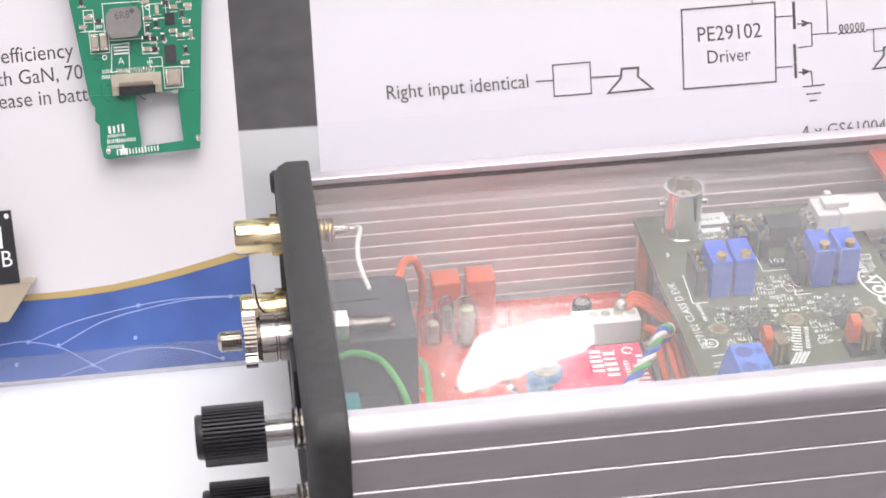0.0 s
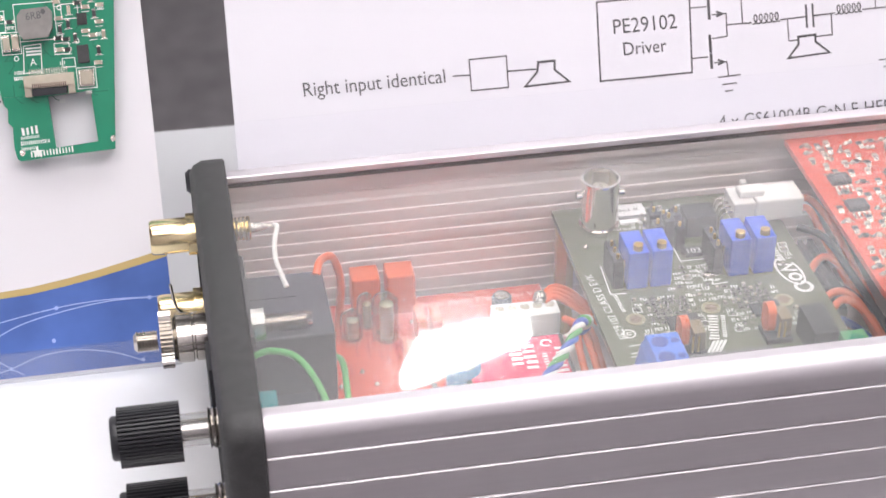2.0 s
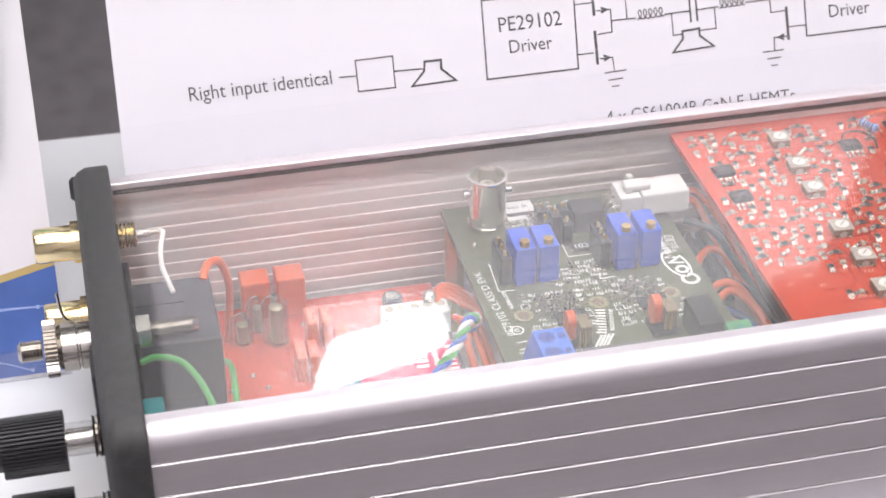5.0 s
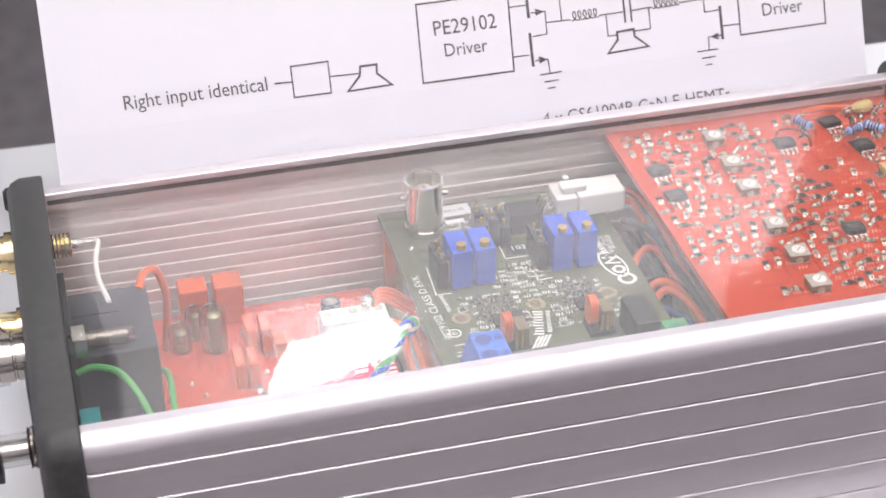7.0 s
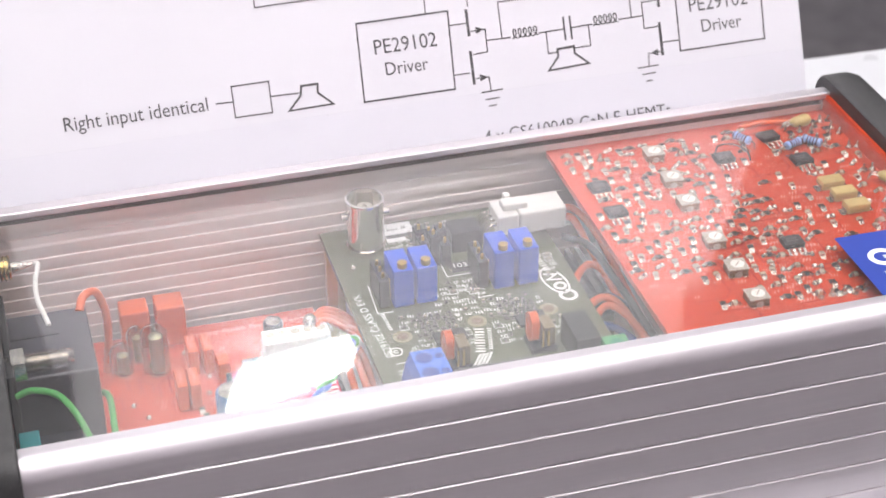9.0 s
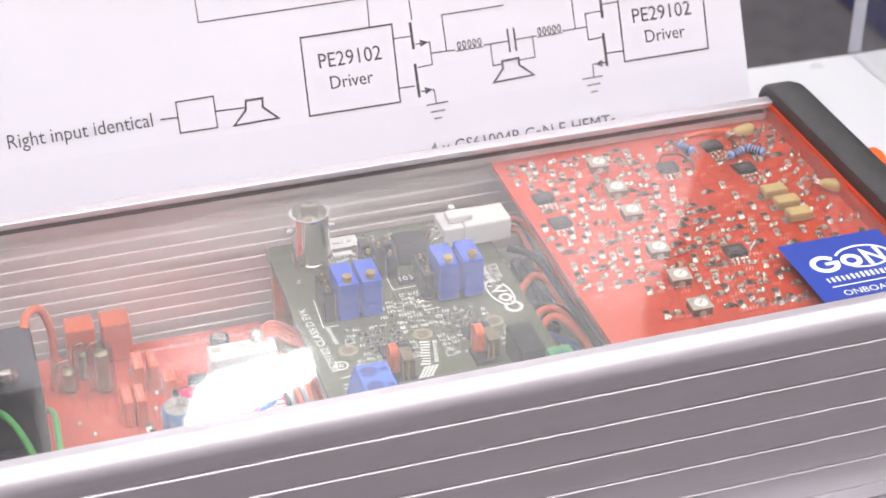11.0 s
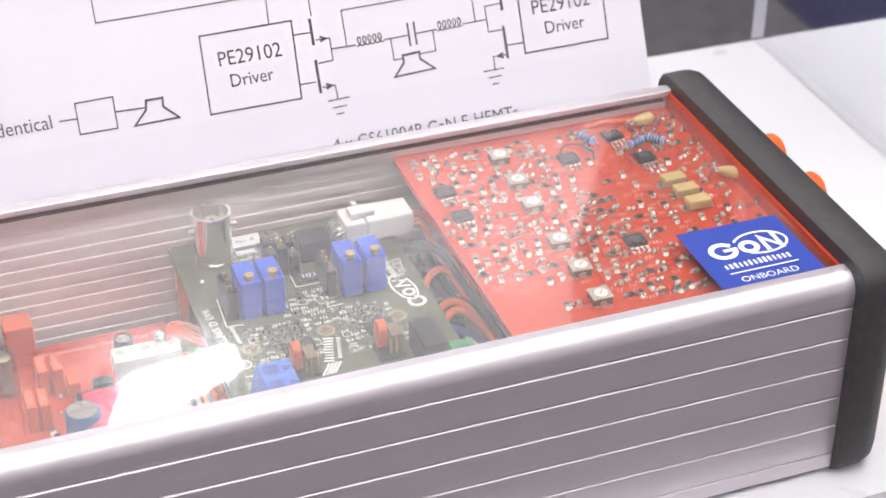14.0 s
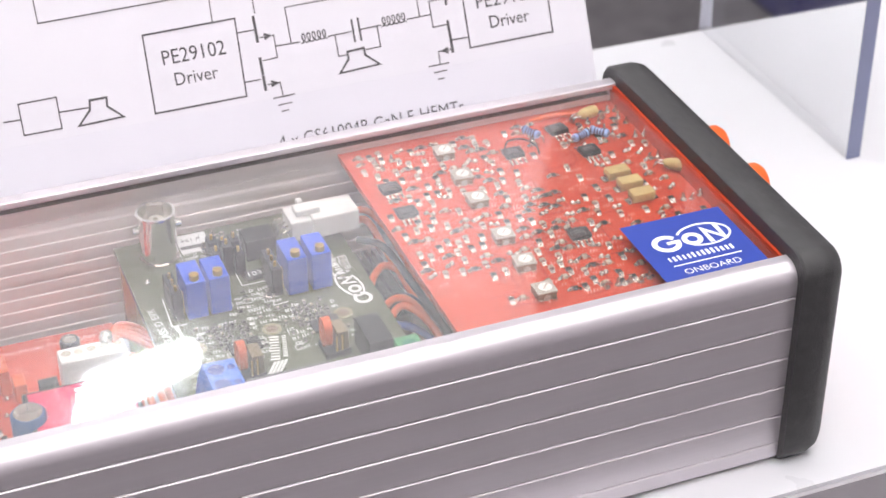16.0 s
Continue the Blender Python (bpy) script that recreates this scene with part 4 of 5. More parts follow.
# tiny chips in rows, and their printed marks
mk = bmesh.new()
rects = ((90.5, 104.5, 38, 56), (104, 124, 49.5, 57), (111, 128, 38.5, 47), (100.5, 113.5, 57, 67), (94, 112, 84, 94), (127.2, 133, 62, 73))
DENSE = ((93.6, 102.4, 45.2, 53.6), (113.4, 122.6, 46.0, 54.6))
for c, d, e, f in DENSE:
    for i in range(6):
        for j in range(6):
            if rng.random() < 0.85:
                o = 1 if (i + j) % 2 else rng.choice((0, 2, 2))
                put("chip_resistor" if o else "chip_capacitor", SMD_TINY if o else SMD_TINYC, mid, c + 0.7 + i * 1.5 + rng.uniform(-0.1, 0.1), e + 0.7 + j * 1.42, ZM, 90 if o == 1 else 0)
keep = [(88.8, 46.7), (107.1, 47.8), (124.7, 47.8)]
for x0, x1, y0, y1 in rects:
    y = y0
    while y < y1:
        x = x0
        while x < x1:
            px, py = x + rng.uniform(-0.4, 0.4), y + rng.uniform(-0.3, 0.3)
            if all((px - a) ** 2 + (py - b) ** 2 > 12 for a, b in keep) and rng.random() < 0.9 and not any(c < px < d and e < py < f for c, d, e, f in DENSE):
                r = rng.random()
                if r < 0.34:
                    d = rng.random() < 0.5
                    put("chip_resistor" if d else "chip_capacitor", SMD_TINY if d else SMD_TINYC, mid, px, py, ZM, rng.choice((0, 90)))
                    if rng.random() < 0.22:
                        strip(mk, [(px - 1.0, py - 0.9), (px + 1.0, py - 0.9), (px + 1.0, py + 0.9), (px - 1.0, py + 0.9)], 0.16, M, 0.03, True)
                else:
                    tall = rng.choice((0.38, 0.5, 0.5))
                    for j in range(rng.choice((2, 3, 3))):
                        u = px + j * 0.66 - 0.6
                        strip(mk, [(u, py - tall), (u + 0.06, py + tall)], 0.2, M, 0.03)
                        for v in (-tall, 0.0, tall):
                            if rng.random() < 0.42:
                                strip(mk, [(u, py + v), (u + 0.4, py + v - 0.03)], 0.17, M, 0.034)
            x += 2.2
        y += 2.0
for x, y in ((97.0, 43.2), (101.6, 43.6), (117.4, 44.6), (121.4, 45.2)):
    part("power_chip", B(x - 1.5, x + 1.5, y - 2.2, y + 2.2, ZM, ZM + 0.8, 0.1), CHIP, mid)
for a in ([(86.2, 69), (85.6, 57.4), (89.2, 57.2)], [(110.9, 60), (110.4, 57.0), (114.0, 57.2)], [(116, 28.5), (118, 25.5), (122.5, 26.2), (122.3, 30)],
          [(84.2, 33), (87.2, 33.2), (87, 30.5), (84, 30.4)], [(84.8, 37), (87.8, 37.2), (87.6, 34.4), (84.6, 34.3)], [(90.5, 34.5), (90.7, 37), (93.0, 37.2)]):
    strip(mk, a, 0.3, M, 0.03)
part("silkscreen", mk, SILK, mid, "white printed marks", kind="stuff")
part("board_name", lettering("PE29102 CLASS D EVK", 26.5, M, 85.2, 40.0, 94, 0.05), SILK, mid, "white printed board name")
part("fine_print", word_bars(bmesh.new(), (87.0, 50.0), (86.6, 57.0), 10, 0.8, M, 0.05, random.Random(3)), SILK, mid)
ring = bmesh.new()
arc(ring, 85.9, 41.6, 1.4, 1.5, 0, 360, 0.35, M, 20, 0, 0.05)
arc(ring, 85.9, 41.6, 0.5, 0.5, 40, 320, 0.3, M, 10, 0, 0.05)
part("copyright_ring", ring, SILK, mid)
em = bmesh.new()
arc(em, 130.0, 58.8, 5.6, 2.6, 0, 300, 0.55, M, 30, 100, 0.05)
arc(em, 131.2, 52.2, 1.9, 1.9, 130, 440, 0.9, M, 18, 0, 0.05)
arc(em, 130.6, 56.4, 1.3, 1.3, 0, 360, 0.8, M, 16, 0, 0.05)
strip(em, [(131.6, 59), (128.6, 59.6), (131.2, 61.4), (128.4, 62)], 0.7, M, 0.05)
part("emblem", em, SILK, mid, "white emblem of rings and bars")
part("word_bars", word_bars(bmesh.new(), (129.9, 63.4), (129.0, 72.0), 9, 1.3, M, 0.05, random.Random(5)), SILK, mid)
pg = bmesh.new()
word_bars(pg, (104.4, 35.8), (106.8, 45.2), 9, 2.2, M, 0.05, random.Random(6))
word_bars(pg, (107.0, 36.4), (109.0, 44.6), 12, 0.9, M, 0.05, random.Random(7))
for k in range(4):
    strip(pg, [(101.6 + 0.9 * k, 31.6), (104.0 + 0.9 * k, 35.2)], 0.6, M, 0.05)
part("maker_bars", pg, SILK, mid, "white printed bars")
part("test_point", lathe(bmesh.new(), (110.4, 60.6, ZM), (0, 0, 1), [(0, 1.4), (0.8, 1.4), (1.1, 0.9), (1.1, 0.4)], 18), TIN, mid, smooth=True)

# ---- the red preamplifier board low in the case ----
ZL = 18.5
pre = thing("preamplifier_board", "low red preamplifier board with orange and clear capacitors", "circuit board", (50, 52, ZL))
part("board", B(20.0, 77.2, 8.0, 94.2, ZL - 1.6, ZL), REDPCB, pre)
L = flat(ZL)
for x, y in ((24, 12), (73, 12), (24, 90), (73, 90)):
    part("standoff", rod(bmesh.new(), (x, y, 4.9), (x, y, ZL - 1.6), 2.5, n=6), BRASS, pre, "brass standoff")
part("film_capacitor", B(28.2, 35.3, 87.4, 94.0, ZL + 0.4, ZL + 11.6, 0.5), ORANGE, pre, "orange block capacitor")
part("film_capacitor", B(36.9, 44.0, 87.0, 94.0, ZL + 0.4, ZL + 11.8, 0.5), ORANGE, pre, "orange block capacitor")
for x, y, r, h in ((27.0, 79.0, 2.4, 8.0), (31.2, 83.0, 1.9, 9.5), (35.2, 77.4, 2.9, 13.0)):
    c = part("styrene_capacitor", lathe(bmesh.new(), (x, y, ZL + 0.5), (0, 0, 1), [(0, r * 0.7), (0.5, r), (h - 1.5, r), (h - 0.8, r * 0.7), (h, r * 0.62), (h + 0.8, r * 0.3)], 22), STYRO, pre, "clear upright film capacitor", smooth=True)
    part("foil_roll", lathe(bmesh.new(), (x, y, ZL + 1.0), (0, 0, 1), [(0, r * 0.55), (h - 3, r * 0.6), (h - 2.4, r * 0.25)], 16), FOIL, c, smooth=True)
    part("lead", wire(bmesh.new(), [(x, y, ZL + h), (x, y, ZL + h + 1.4), (x - r - 0.3, y, ZL + h - 0.5), (x - r - 0.4, y, ZL + 0.2)], 0.28, 8), TIN, c, smooth=True)


def small_film(x, y, name="22nJ63"):
    c = part("film_capacitor", B(x, x + 2.5, y, y + 7.2, ZL + 0.3, ZL + 7.6, 0.3), ORANGE, pre, "slim orange capacitor")
    part("mark", lettering(name, 5.4, flat(ZL + 7.6), x + 0.65, y + 6.4, -90, 0.06), PINKSILK, c)


for x, y in ((42.2, 73.2), (45.8, 72.8), (37.6, 60.2), (40.6, 60.0)):
    small_film(x, y)
part("film_capacitor", B(48.6, 51.6, 69.0, 74.0, ZL + 0.3, ZL + 5.5, 0.4), ORANGE, pre, "small orange capacitor")
wt = part("socket_strip", B(60.0, 76.2, 66.8, 72.8, ZL + 0.2, ZL + 10.5, 0.3), WHITEP, pre, "white five-way socket strip")
for k in range(5):
    h = bmesh.new()
    prism(h, [(1.25 * math.cos(2 * math.pi * i / 18), 1.25 * math.sin(2 * math.pi * i / 18)) for i in range(18)], lambda a, b, d, k=k: Vector((61.9 + 3.1 * k + a, 70.6 + b, ZL + 10.5 + d)), 0.01, 0.07)
    part("socket_hole", h, CREAM, wt)
part("crimp", lathe(bmesh.new(), (72.0, 71.6, ZL + 10.2), (0.2, 0.6, 0.7), [(0, 1.6), (1.2, 1.9), (2.6, 1.5), (3.2, 0.8)], 14), TIN, pre, "silvery wire crimp", smooth=True)
part("round_capacitor", lathe(bmesh.new(), (64.3, 79.6, ZL), (0, 0, 1), [(0, 2.5), (7.6, 2.5), (8.2, 2.1), (8.2, 1.8), (8.0, 1.7)], 24), BLACK, pre, "small black can capacitor", smooth=True)
part("can_top", lathe(bmesh.new(), (64.3, 79.6, ZL + 8.0), (0, 0, 1), [(0, 1.8), (0.15, 1.8)], 20), TIN, pre)
el = part("can_capacitor", lathe(bmesh.new(), (49.0, 49.2, ZL), (0, 0, 1), [(0, 4.1), (1, 4.1), (1.5, 3.8), (2.0, 4.1), (11.9, 4.1), (12.5, 3.6), (12.5, 3.3)], 30), ELBLUE, pre, "blue-sleeved can capacitor", smooth=True)
part("can_top", lathe(bmesh.new(), (49.0, 49.2, ZL + 12.4), (0, 0, 1), [(0, 3.5), (0.15, 3.4)], 26), TIN, el)
vent = bmesh.new()
strip(vent, [(46.2, 49.2), (51.8, 49.2)], 0.25, flat(ZL + 12.5), 0.1)
strip(vent, [(49.0, 49.2), (49.4, 52.0)], 0.25, flat(ZL + 12.5), 0.1)
part("vent_score", vent, GREYBAR, el)
part("transistor", B(54.0, 58.6, 64.2, 67.2, ZL, ZL + 7.4, 0.2), BLACK, pre, "black three-leg transistor")
dc = part("converter_module", B(49.0, 74.6, 34.0, 59.4, ZL + 0.2, ZL + 10.2, 0.4), BLACK, pre, "black converter module with crimson label")
part("label", B(50.2, 73.4, 35.2, 58.4, ZL + 10.2, ZL + 10.35), CRIMSON, dc, "crimson label with white print")
ld = bmesh.new()
D = flat(ZL + 10.35)
for x, y0, y1, w, k in ((62.0, 48, 57, 2.4, 5), (65.2, 46, 56, 2.4, 5), (68.4, 38, 52, 1.0, 14), (70.4, 40, 50, 1.0, 10), (72.0, 37, 54, 1.3, 10)):
    word_bars(ld, (x, y0), (x + 0.3, y1), k, w, D, 0.08, random.Random(k))
arc(ld, 70.0, 55.6, 1.2, 1.2, 0, 300, 0.4, D, 16, 0, 0.08)
part("print_bars", ld, WHITEINK, dc)
ps = bmesh.new()
for k in range(26):
    x, y = rng.uniform(24, 58), rng.uniform(40, 84)
    for j in range(2):
        strip(ps, [(x + j * 0.9, y), (x + j * 0.9 + 0.3, y + 1.1)], 0.2, L, 0.03)
part("silkscreen", ps, PINKSILK, pre, kind="stuff")
part("board_name", lettering("Stereo Audio Preamplifier V2", 31.0, L, 45.0, 89.4, 0, 0.05), PINKSILK, pre, "pale printed board name")
tp = bmesh.new()
for k in range(16):
    x, y = rng.uniform(24, 56), rng.uniform(40, 78)
    l, d = rng.uniform(5, 14), rng.choice((-1, 1))
    strip(tp, [(x, y), (x, y + l * 0.5), (x + 2 * d, y + l * 0.5 + 2), (x + d * l * 0.5, y + l * 0.5 + 2)], 0.4, L, 0.02)
part("trace_layer", tp, REDDARK, pre, kind="stuff")
for k in range(18):
    put("solder_joint", BLOB, pre, rng.uniform(21.5, 58), rng.uniform(40, 84), ZL)
for k in range(14):
    put("chip_resistor", SMD_DARK, pre, rng.uniform(24, 48), rng.uniform(40, 60), ZL, rng.choice((0, 90)))

# ---- black transformer block and loose parts by the sockets ----
tf = thing("power_inlet", "black plastic power inlet block behind the end panel", "power inlet", (10, 60, 4.9))
part("body", B(0.6, 19.6, 47.2, 72.4, 4.9, 45.0, 0.6), DARKBOX, tf)
part("flange", B(-0.6, 1.6, 43.5, 76.0, 12, 49, 0.4), BLACK, tf)
part("seam", B(1.8, 12.5, 62.6, 63.0, 44.95, 45.2), BLACK, tf)
part("lower_block", B(0.6, 14.5, 24.0, 46.4, 4.9, 30.0, 0.6), DARKBOX, tf)
part("teal_terminal", B(0.4, 4.8, 25.8, 35.6, 30.0, 40.0, 0.3), TEAL, tf, "teal plastic terminal")


def cable(name, label, pts, r, m):
    ob = new(name, mesh_of(name, wire(bmesh.new(), pts, r), m, smooth=True))
    return tagged(ob, label, "wire", "wires in the case")


cable("green_wire", "thin green insulated wire to the ground post", [(1.2, 43.5, 43.8), (5, 43, 45), (10.5, 39, 45), (14.5, 30, 42), (17, 22, 33), (19, 16, ZL + 1)], 0.75, GRWIRE)
cable("green_wire", "thin green insulated wire to the ground post", [(18.8, 62, 26), (20.6, 58, 30), (21.4, 50, 33), (21.0, 38, 31), (21.4, 28, 24), (22.5, 22, ZL + 1)], 0.75, GRWIRE)
cable("white_wire", "short white insulated wire from the phono socket", [(9.8, 86.2, 49.8), (10.6, 85, 49.8), (9.4, 79.5, 49), (9.2, 74, 47.5), (10.4, 68.5, 45.5), (10.8, 66.5, 45.1)], 0.6, WHWIRE)
cable("orange_wire", "orange insulated wire arching from the inlet block", [(18.0, 70.5, 44.8), (19.5, 74, 46.4), (22.6, 77, 45), (24.4, 78, 38), (24.2, 80, 28), (23.2, 81, ZL + 0.5)], 1.0, ORWIRE)
for k in range(4):
    cable("orange_wire", "orange insulated wire running under the driver board",
          [(73.2, 71.4 + 0.5 * k, ZL + 10.8 + 0.3 * k), (76.0, 72.6 + 0.9 * k, ZL + 11.0 + 0.4 * k), (80.2, 70.5 + 1.6 * k, ZL + 9.0 + 0.5 * k), (85.5, 65 + 2.4 * k, ZL + 7), (90, 58 + 4 * k, ZL + 6)], 0.72, ORWIRE)
for k, (x, y) in enumerate(((76.6, 44.0), (79.0, 38.5), (81.0, 46.0))):
    cable("orange_wire", "orange insulated wire running under the driver board",
          [(76 + k, 62 - 2 * k, ZL + 12), (77.5 + k, 56, ZL + 14), (x, y + 6, ZL + 12), (x + 1, y, ZL + 7), (x + 4, y - 8, ZL + 2)], 0.9, ORWIRE)


def twisted():
    """Three wires twisted together: up over the module, round a loop and down under the driver board."""
    axis = curve_points([(58, 26, ZL + 13), (62.5, 32, ZL + 15), (67.5, 37.5, ZL + 17), (72.5, 43.0, ZL + 19), (76.2, 48.5, ZL + 20.5), (78.8, 51.5, ZL + 18.5),
                         (77.6, 53.5, ZL + 14), (74.8, 54.5, ZL + 11.5)], 14)
    for k, (m, c) in enumerate(((BLWIRE, "blue"), (WHWIRE, "white"), (GRWIRE, "green"))):
        pts = []
        for i, p in enumerate(axis):
            d = (axis[min(i + 1, len(axis) - 1)] - axis[max(i - 1, 0)]).normalized()
            u = d.cross(Vector((0, 0, 1))).normalized()
            w = d.cross(u)
            a = i * 0.42 + k * 2 * math.pi / 3
            pts.append(p + (u * math.cos(a) + w * math.sin(a)) * 0.72)
        ob = new(c + "_wire", mesh_of("wire", wire(bmesh.new(), pts, 0.66, 9, 1), m, smooth=True))
        tagged(ob, c + " insulated wire twisted with two others", "wire", "wires in the case")


twisted()
for pts, m, c in (([(137, 78, 44), (141.5, 79, 43), (144, 74, 38), (145.5, 62, 34), (147, 48, 30), (149.5, 30, 22)], ORWIRE, "orange"),
                  ([(137, 80.5, 45), (142.5, 82, 44), (146, 76, 41), (147, 64, 38), (147, 52, 36), (150, 34, 28)], ORWIRE, "orange"),
                  ([(134.5, 58, 30), (137.5, 64, 35), (142, 66.5, 37), (146, 62, 35), (148, 52, 30)], ORWIRE, "orange"),
                  ([(133, 49, 34), (138, 50.5, 38), (142, 48, 38), (145, 40, 34), (147, 30, 28), (148, 20, 20)], ORWIRE, "orange"),
                  ([(134, 44, 36), (139, 46, 39), (143.5, 40, 37), (145, 30, 33), (147, 20, 26)], ORWIRE, "orange"),
                  ([(134, 62, 28), (139, 60, 32), (145, 56, 33), (149, 44, 30), (151, 24, 24)], BKWIRE, "black"),
                  ([(138, 76, 40), (143, 70, 40), (145, 56, 38), (146.5, 40, 36), (150, 18, 30)], BKWIRE, "black"),
                  ([(130, 40, 26), (136, 40, 32), (141, 36, 33), (146, 26, 28)], GRWIRE, "green"),
                  ([(128, 52, 22), (136, 54, 28), (144, 50, 28), (150, 40, 24)], BLWIRE, "blue")):
    cable(c + "_wire", c + " insulated wire in the loom between two boards", pts, 0.95, m)
bl = thing("heat_sink_block", "dark grey block low in the case", "heat sink", (140, 70, 4.9))
part("block", B(133, 146, 58, 84, 4.9, 27, 0.6), SINK, bl)
for k in range(5):
    part("fin", B(133.6 + 2.6 * k, 134.9 + 2.6 * k, 58.5, 83.5, 27, 31), SINK, bl)

# ---- the white diagram sheet behind the case ----
TILT_Y, TILT_X, SHEET_Y = 0.4954, -0.0478, 144.4
NS = Vector((TILT_X, -1, TILT_Y)).normalized()


def sheet(x, z, d):
    """A place on the sheet over (x, z), lifted d towards the viewer."""
    return Vector((x, SHEET_Y + TILT_Y * (z - 80) + TILT_X * (x - 100), z)) + NS * d


sign = thing("diagram_sign", "white laminated sheet with a circuit diagram in an easel", "sign", (110, 125, TOP))
part("paper", prism(bmesh.new(), [(4.0, 14.0), (225.4, 14.0), (226.0, 106.0), (230.8, 175.0), (13.0, 175.0), (5.5, 106.0)], sheet, -0.4, 0.0), PAPER, sign)
part("back_sheet", prism(bmesh.new(), [(10.0, TOP + 1.8), (190.0, TOP + 1.8), (190.0, 172.0), (16.0, 172.0)], sheet, -4.5, -2.5), ACRYLIC, sign)
leg = bmesh.new()
for x in (30, 165):
    prism(leg, [(sheet(x, 150, -5).y, 150), (sheet(x, 146, -5).y, 146), (207, TOP), (211, TOP)], lambda a, b, d, x=x: Vector((x + d, a, b)), 0, 4)
part("easel_leg", leg, ACRYLIC, sign)
lip = part("front_pocket", prism(bmesh.new(), [(3.6, 15.0), (224.6, 15.0), (224.6, 55.4), (110, 53.2), (3.6, 51.0)], sheet, 0.5, 1.3), POCKET, sign, "clear pocket over the foot of the sheet")
lip.visible_shadow = False
T = 1.4
ink = lambda name, bm: part(name, bm, INK, sign)
ink("lettering", lettering("Right input identical", 37.2, sheet, 23.2, 55.9, 1.6, 0.12))
ink("lettering", lettering("PE29102", 17.0, sheet, 105.9, 65.6, T, 0.12))
ink("lettering", lettering("Driver", 11.6, sheet, 108.2, 60.4, T, 0.12))
ink("lettering", lettering("PE29102", 17.0, sheet, 194.0, 67.4, T, 0.12))
ink("lettering", lettering("Driver", 11.6, sheet, 197.0, 62.2, T, 0.12))
ink("lettering", lettering("4 x GS61004B GaN E-HEMTs", 53.0, sheet, 132.6, 41.5, T, 0.12))


def draw(name, lines, w=0.32):
    bm = bmesh.new()
    for l in lines:
        strip(bm, l, w, sheet, 0.12)
    return ink(name, bm)


draw("driver_box", [[(101.9, 73.3), (101.4, 54.7), (126.2, 55.3), (126.8, 74.0), (101.9, 73.3)]], 0.4)
draw("input_box", [[(67.0, 61.9), (67.0, 54.6), (76.8, 54.8), (76.9, 62.2), (67.0, 61.9)], [(62.5, 58.3), (67, 58.3)], [(77, 58.6), (84.4, 58.6)]], 0.34)
draw("speaker_mark", [[(85.2, 60.2), (89.6, 60.3), (89.4, 58.2), (93.1, 55.2), (81.3, 54.7), (84.8, 58.0), (85.2, 60.2)]], 0.55)
draw("speaker_mark", [[(155.6, 62.0), (160.3, 62.3), (160.3, 60.6), (164.0, 57.8), (152.6, 57.1), (155.6, 60.2), (155.6, 62.0)]], 0.55)
draw("circuit_drawing", [[(126.7, 70.5), (131.2, 70.6)], [(132.4, 82.0), (132.4, 74.6)], [(132.6, 68.6), (136.4, 68.7), (136.3, 63.3), (132.4, 63.0)],
                       [(136.4, 66.0), (143.0, 66.1)], [(140.7, 66.1), (140.7, 74.8), (158.0, 75.4)], [(126.4, 58.6), (130.6, 58.7)],
                       [(132.4, 57.2), (135.8, 57.3), (136.0, 53.9)], [(120.7, 73.8), (121.1, 80.8)], [(76.0, 79.6), (121.1, 80.9)], [(76.0, 79.6), (76.0, 96.0)],
                       [(151.2, 66.4), (158.2, 66.7)], [(160.0, 66.8), (166.0, 67.1)], [(153.0, 66.5), (153.0, 61.2), (155.5, 61.3)], [(165.0, 67.0), (165.0, 62.0), (160.4, 61.8)],
                       [(173.7, 67.5), (180.6, 67.8), (180.6, 64.6), (184.6, 64.8)], [(177.3, 67.7), (177.3, 84.0)], [(180.6, 67.8), (180.6, 71.0), (184.8, 71.2)],
                       [(185.4, 60.8), (190.2, 60.9)], [(185.0, 58.6), (181.0, 58.5), (180.8, 55.3)], [(185.6, 72.8), (190.3, 73.0)]], 0.3)
draw("driver_box", [[(190.4, 78.0), (190.2, 58.2), (214.8, 58.9), (215.2, 78.6)]], 0.4)
draw("transistor_mark", [[(131.8, 73.6), (131.8, 71.6)], [(131.8, 70.9), (131.8, 69.9)], [(131.8, 69.2), (131.8, 67.8)], [(131.6, 63.6), (131.6, 60.0)], [(131.6, 59.2), (131.6, 58.2)], [(131.6, 57.6), (131.6, 56.2)]], 0.75)
draw("transistor_mark", [[(185.4, 74.4), (185.4, 69.8)], [(185.0, 65.4), (185.0, 61.6)], [(185.0, 61.0), (185.0, 60.2)], [(185.0, 59.6), (185.0, 58.0)]], 0.75)
draw("capacitor_mark", [[(158.2, 69.4), (158.2, 64.2)], [(160.0, 69.5), (160.0, 64.3)]], 0.5)
draw("ground_mark", [[(133.4, 53.7), (139.1, 54.0)], [(134.3, 51.9), (138.0, 52.1)], [(135.0, 50.3), (136.9, 50.4)]], 0.32)
draw("ground_mark", [[(177.6, 55.2), (183.3, 55.4)], [(178.8, 53.5), (182.4, 53.7)], [(179.7, 51.8), (181.3, 51.9)]], 0.32)
for mark in ([(134.0, 69.2), (135.4, 68.7), (134.0, 68.2)], [(133.6, 57.8), (135.0, 57.3), (133.6, 56.8)], [(183.6, 59.0), (182.2, 58.5), (183.6, 58.0)]):
    draw("arrow_mark", [mark], 0.55)


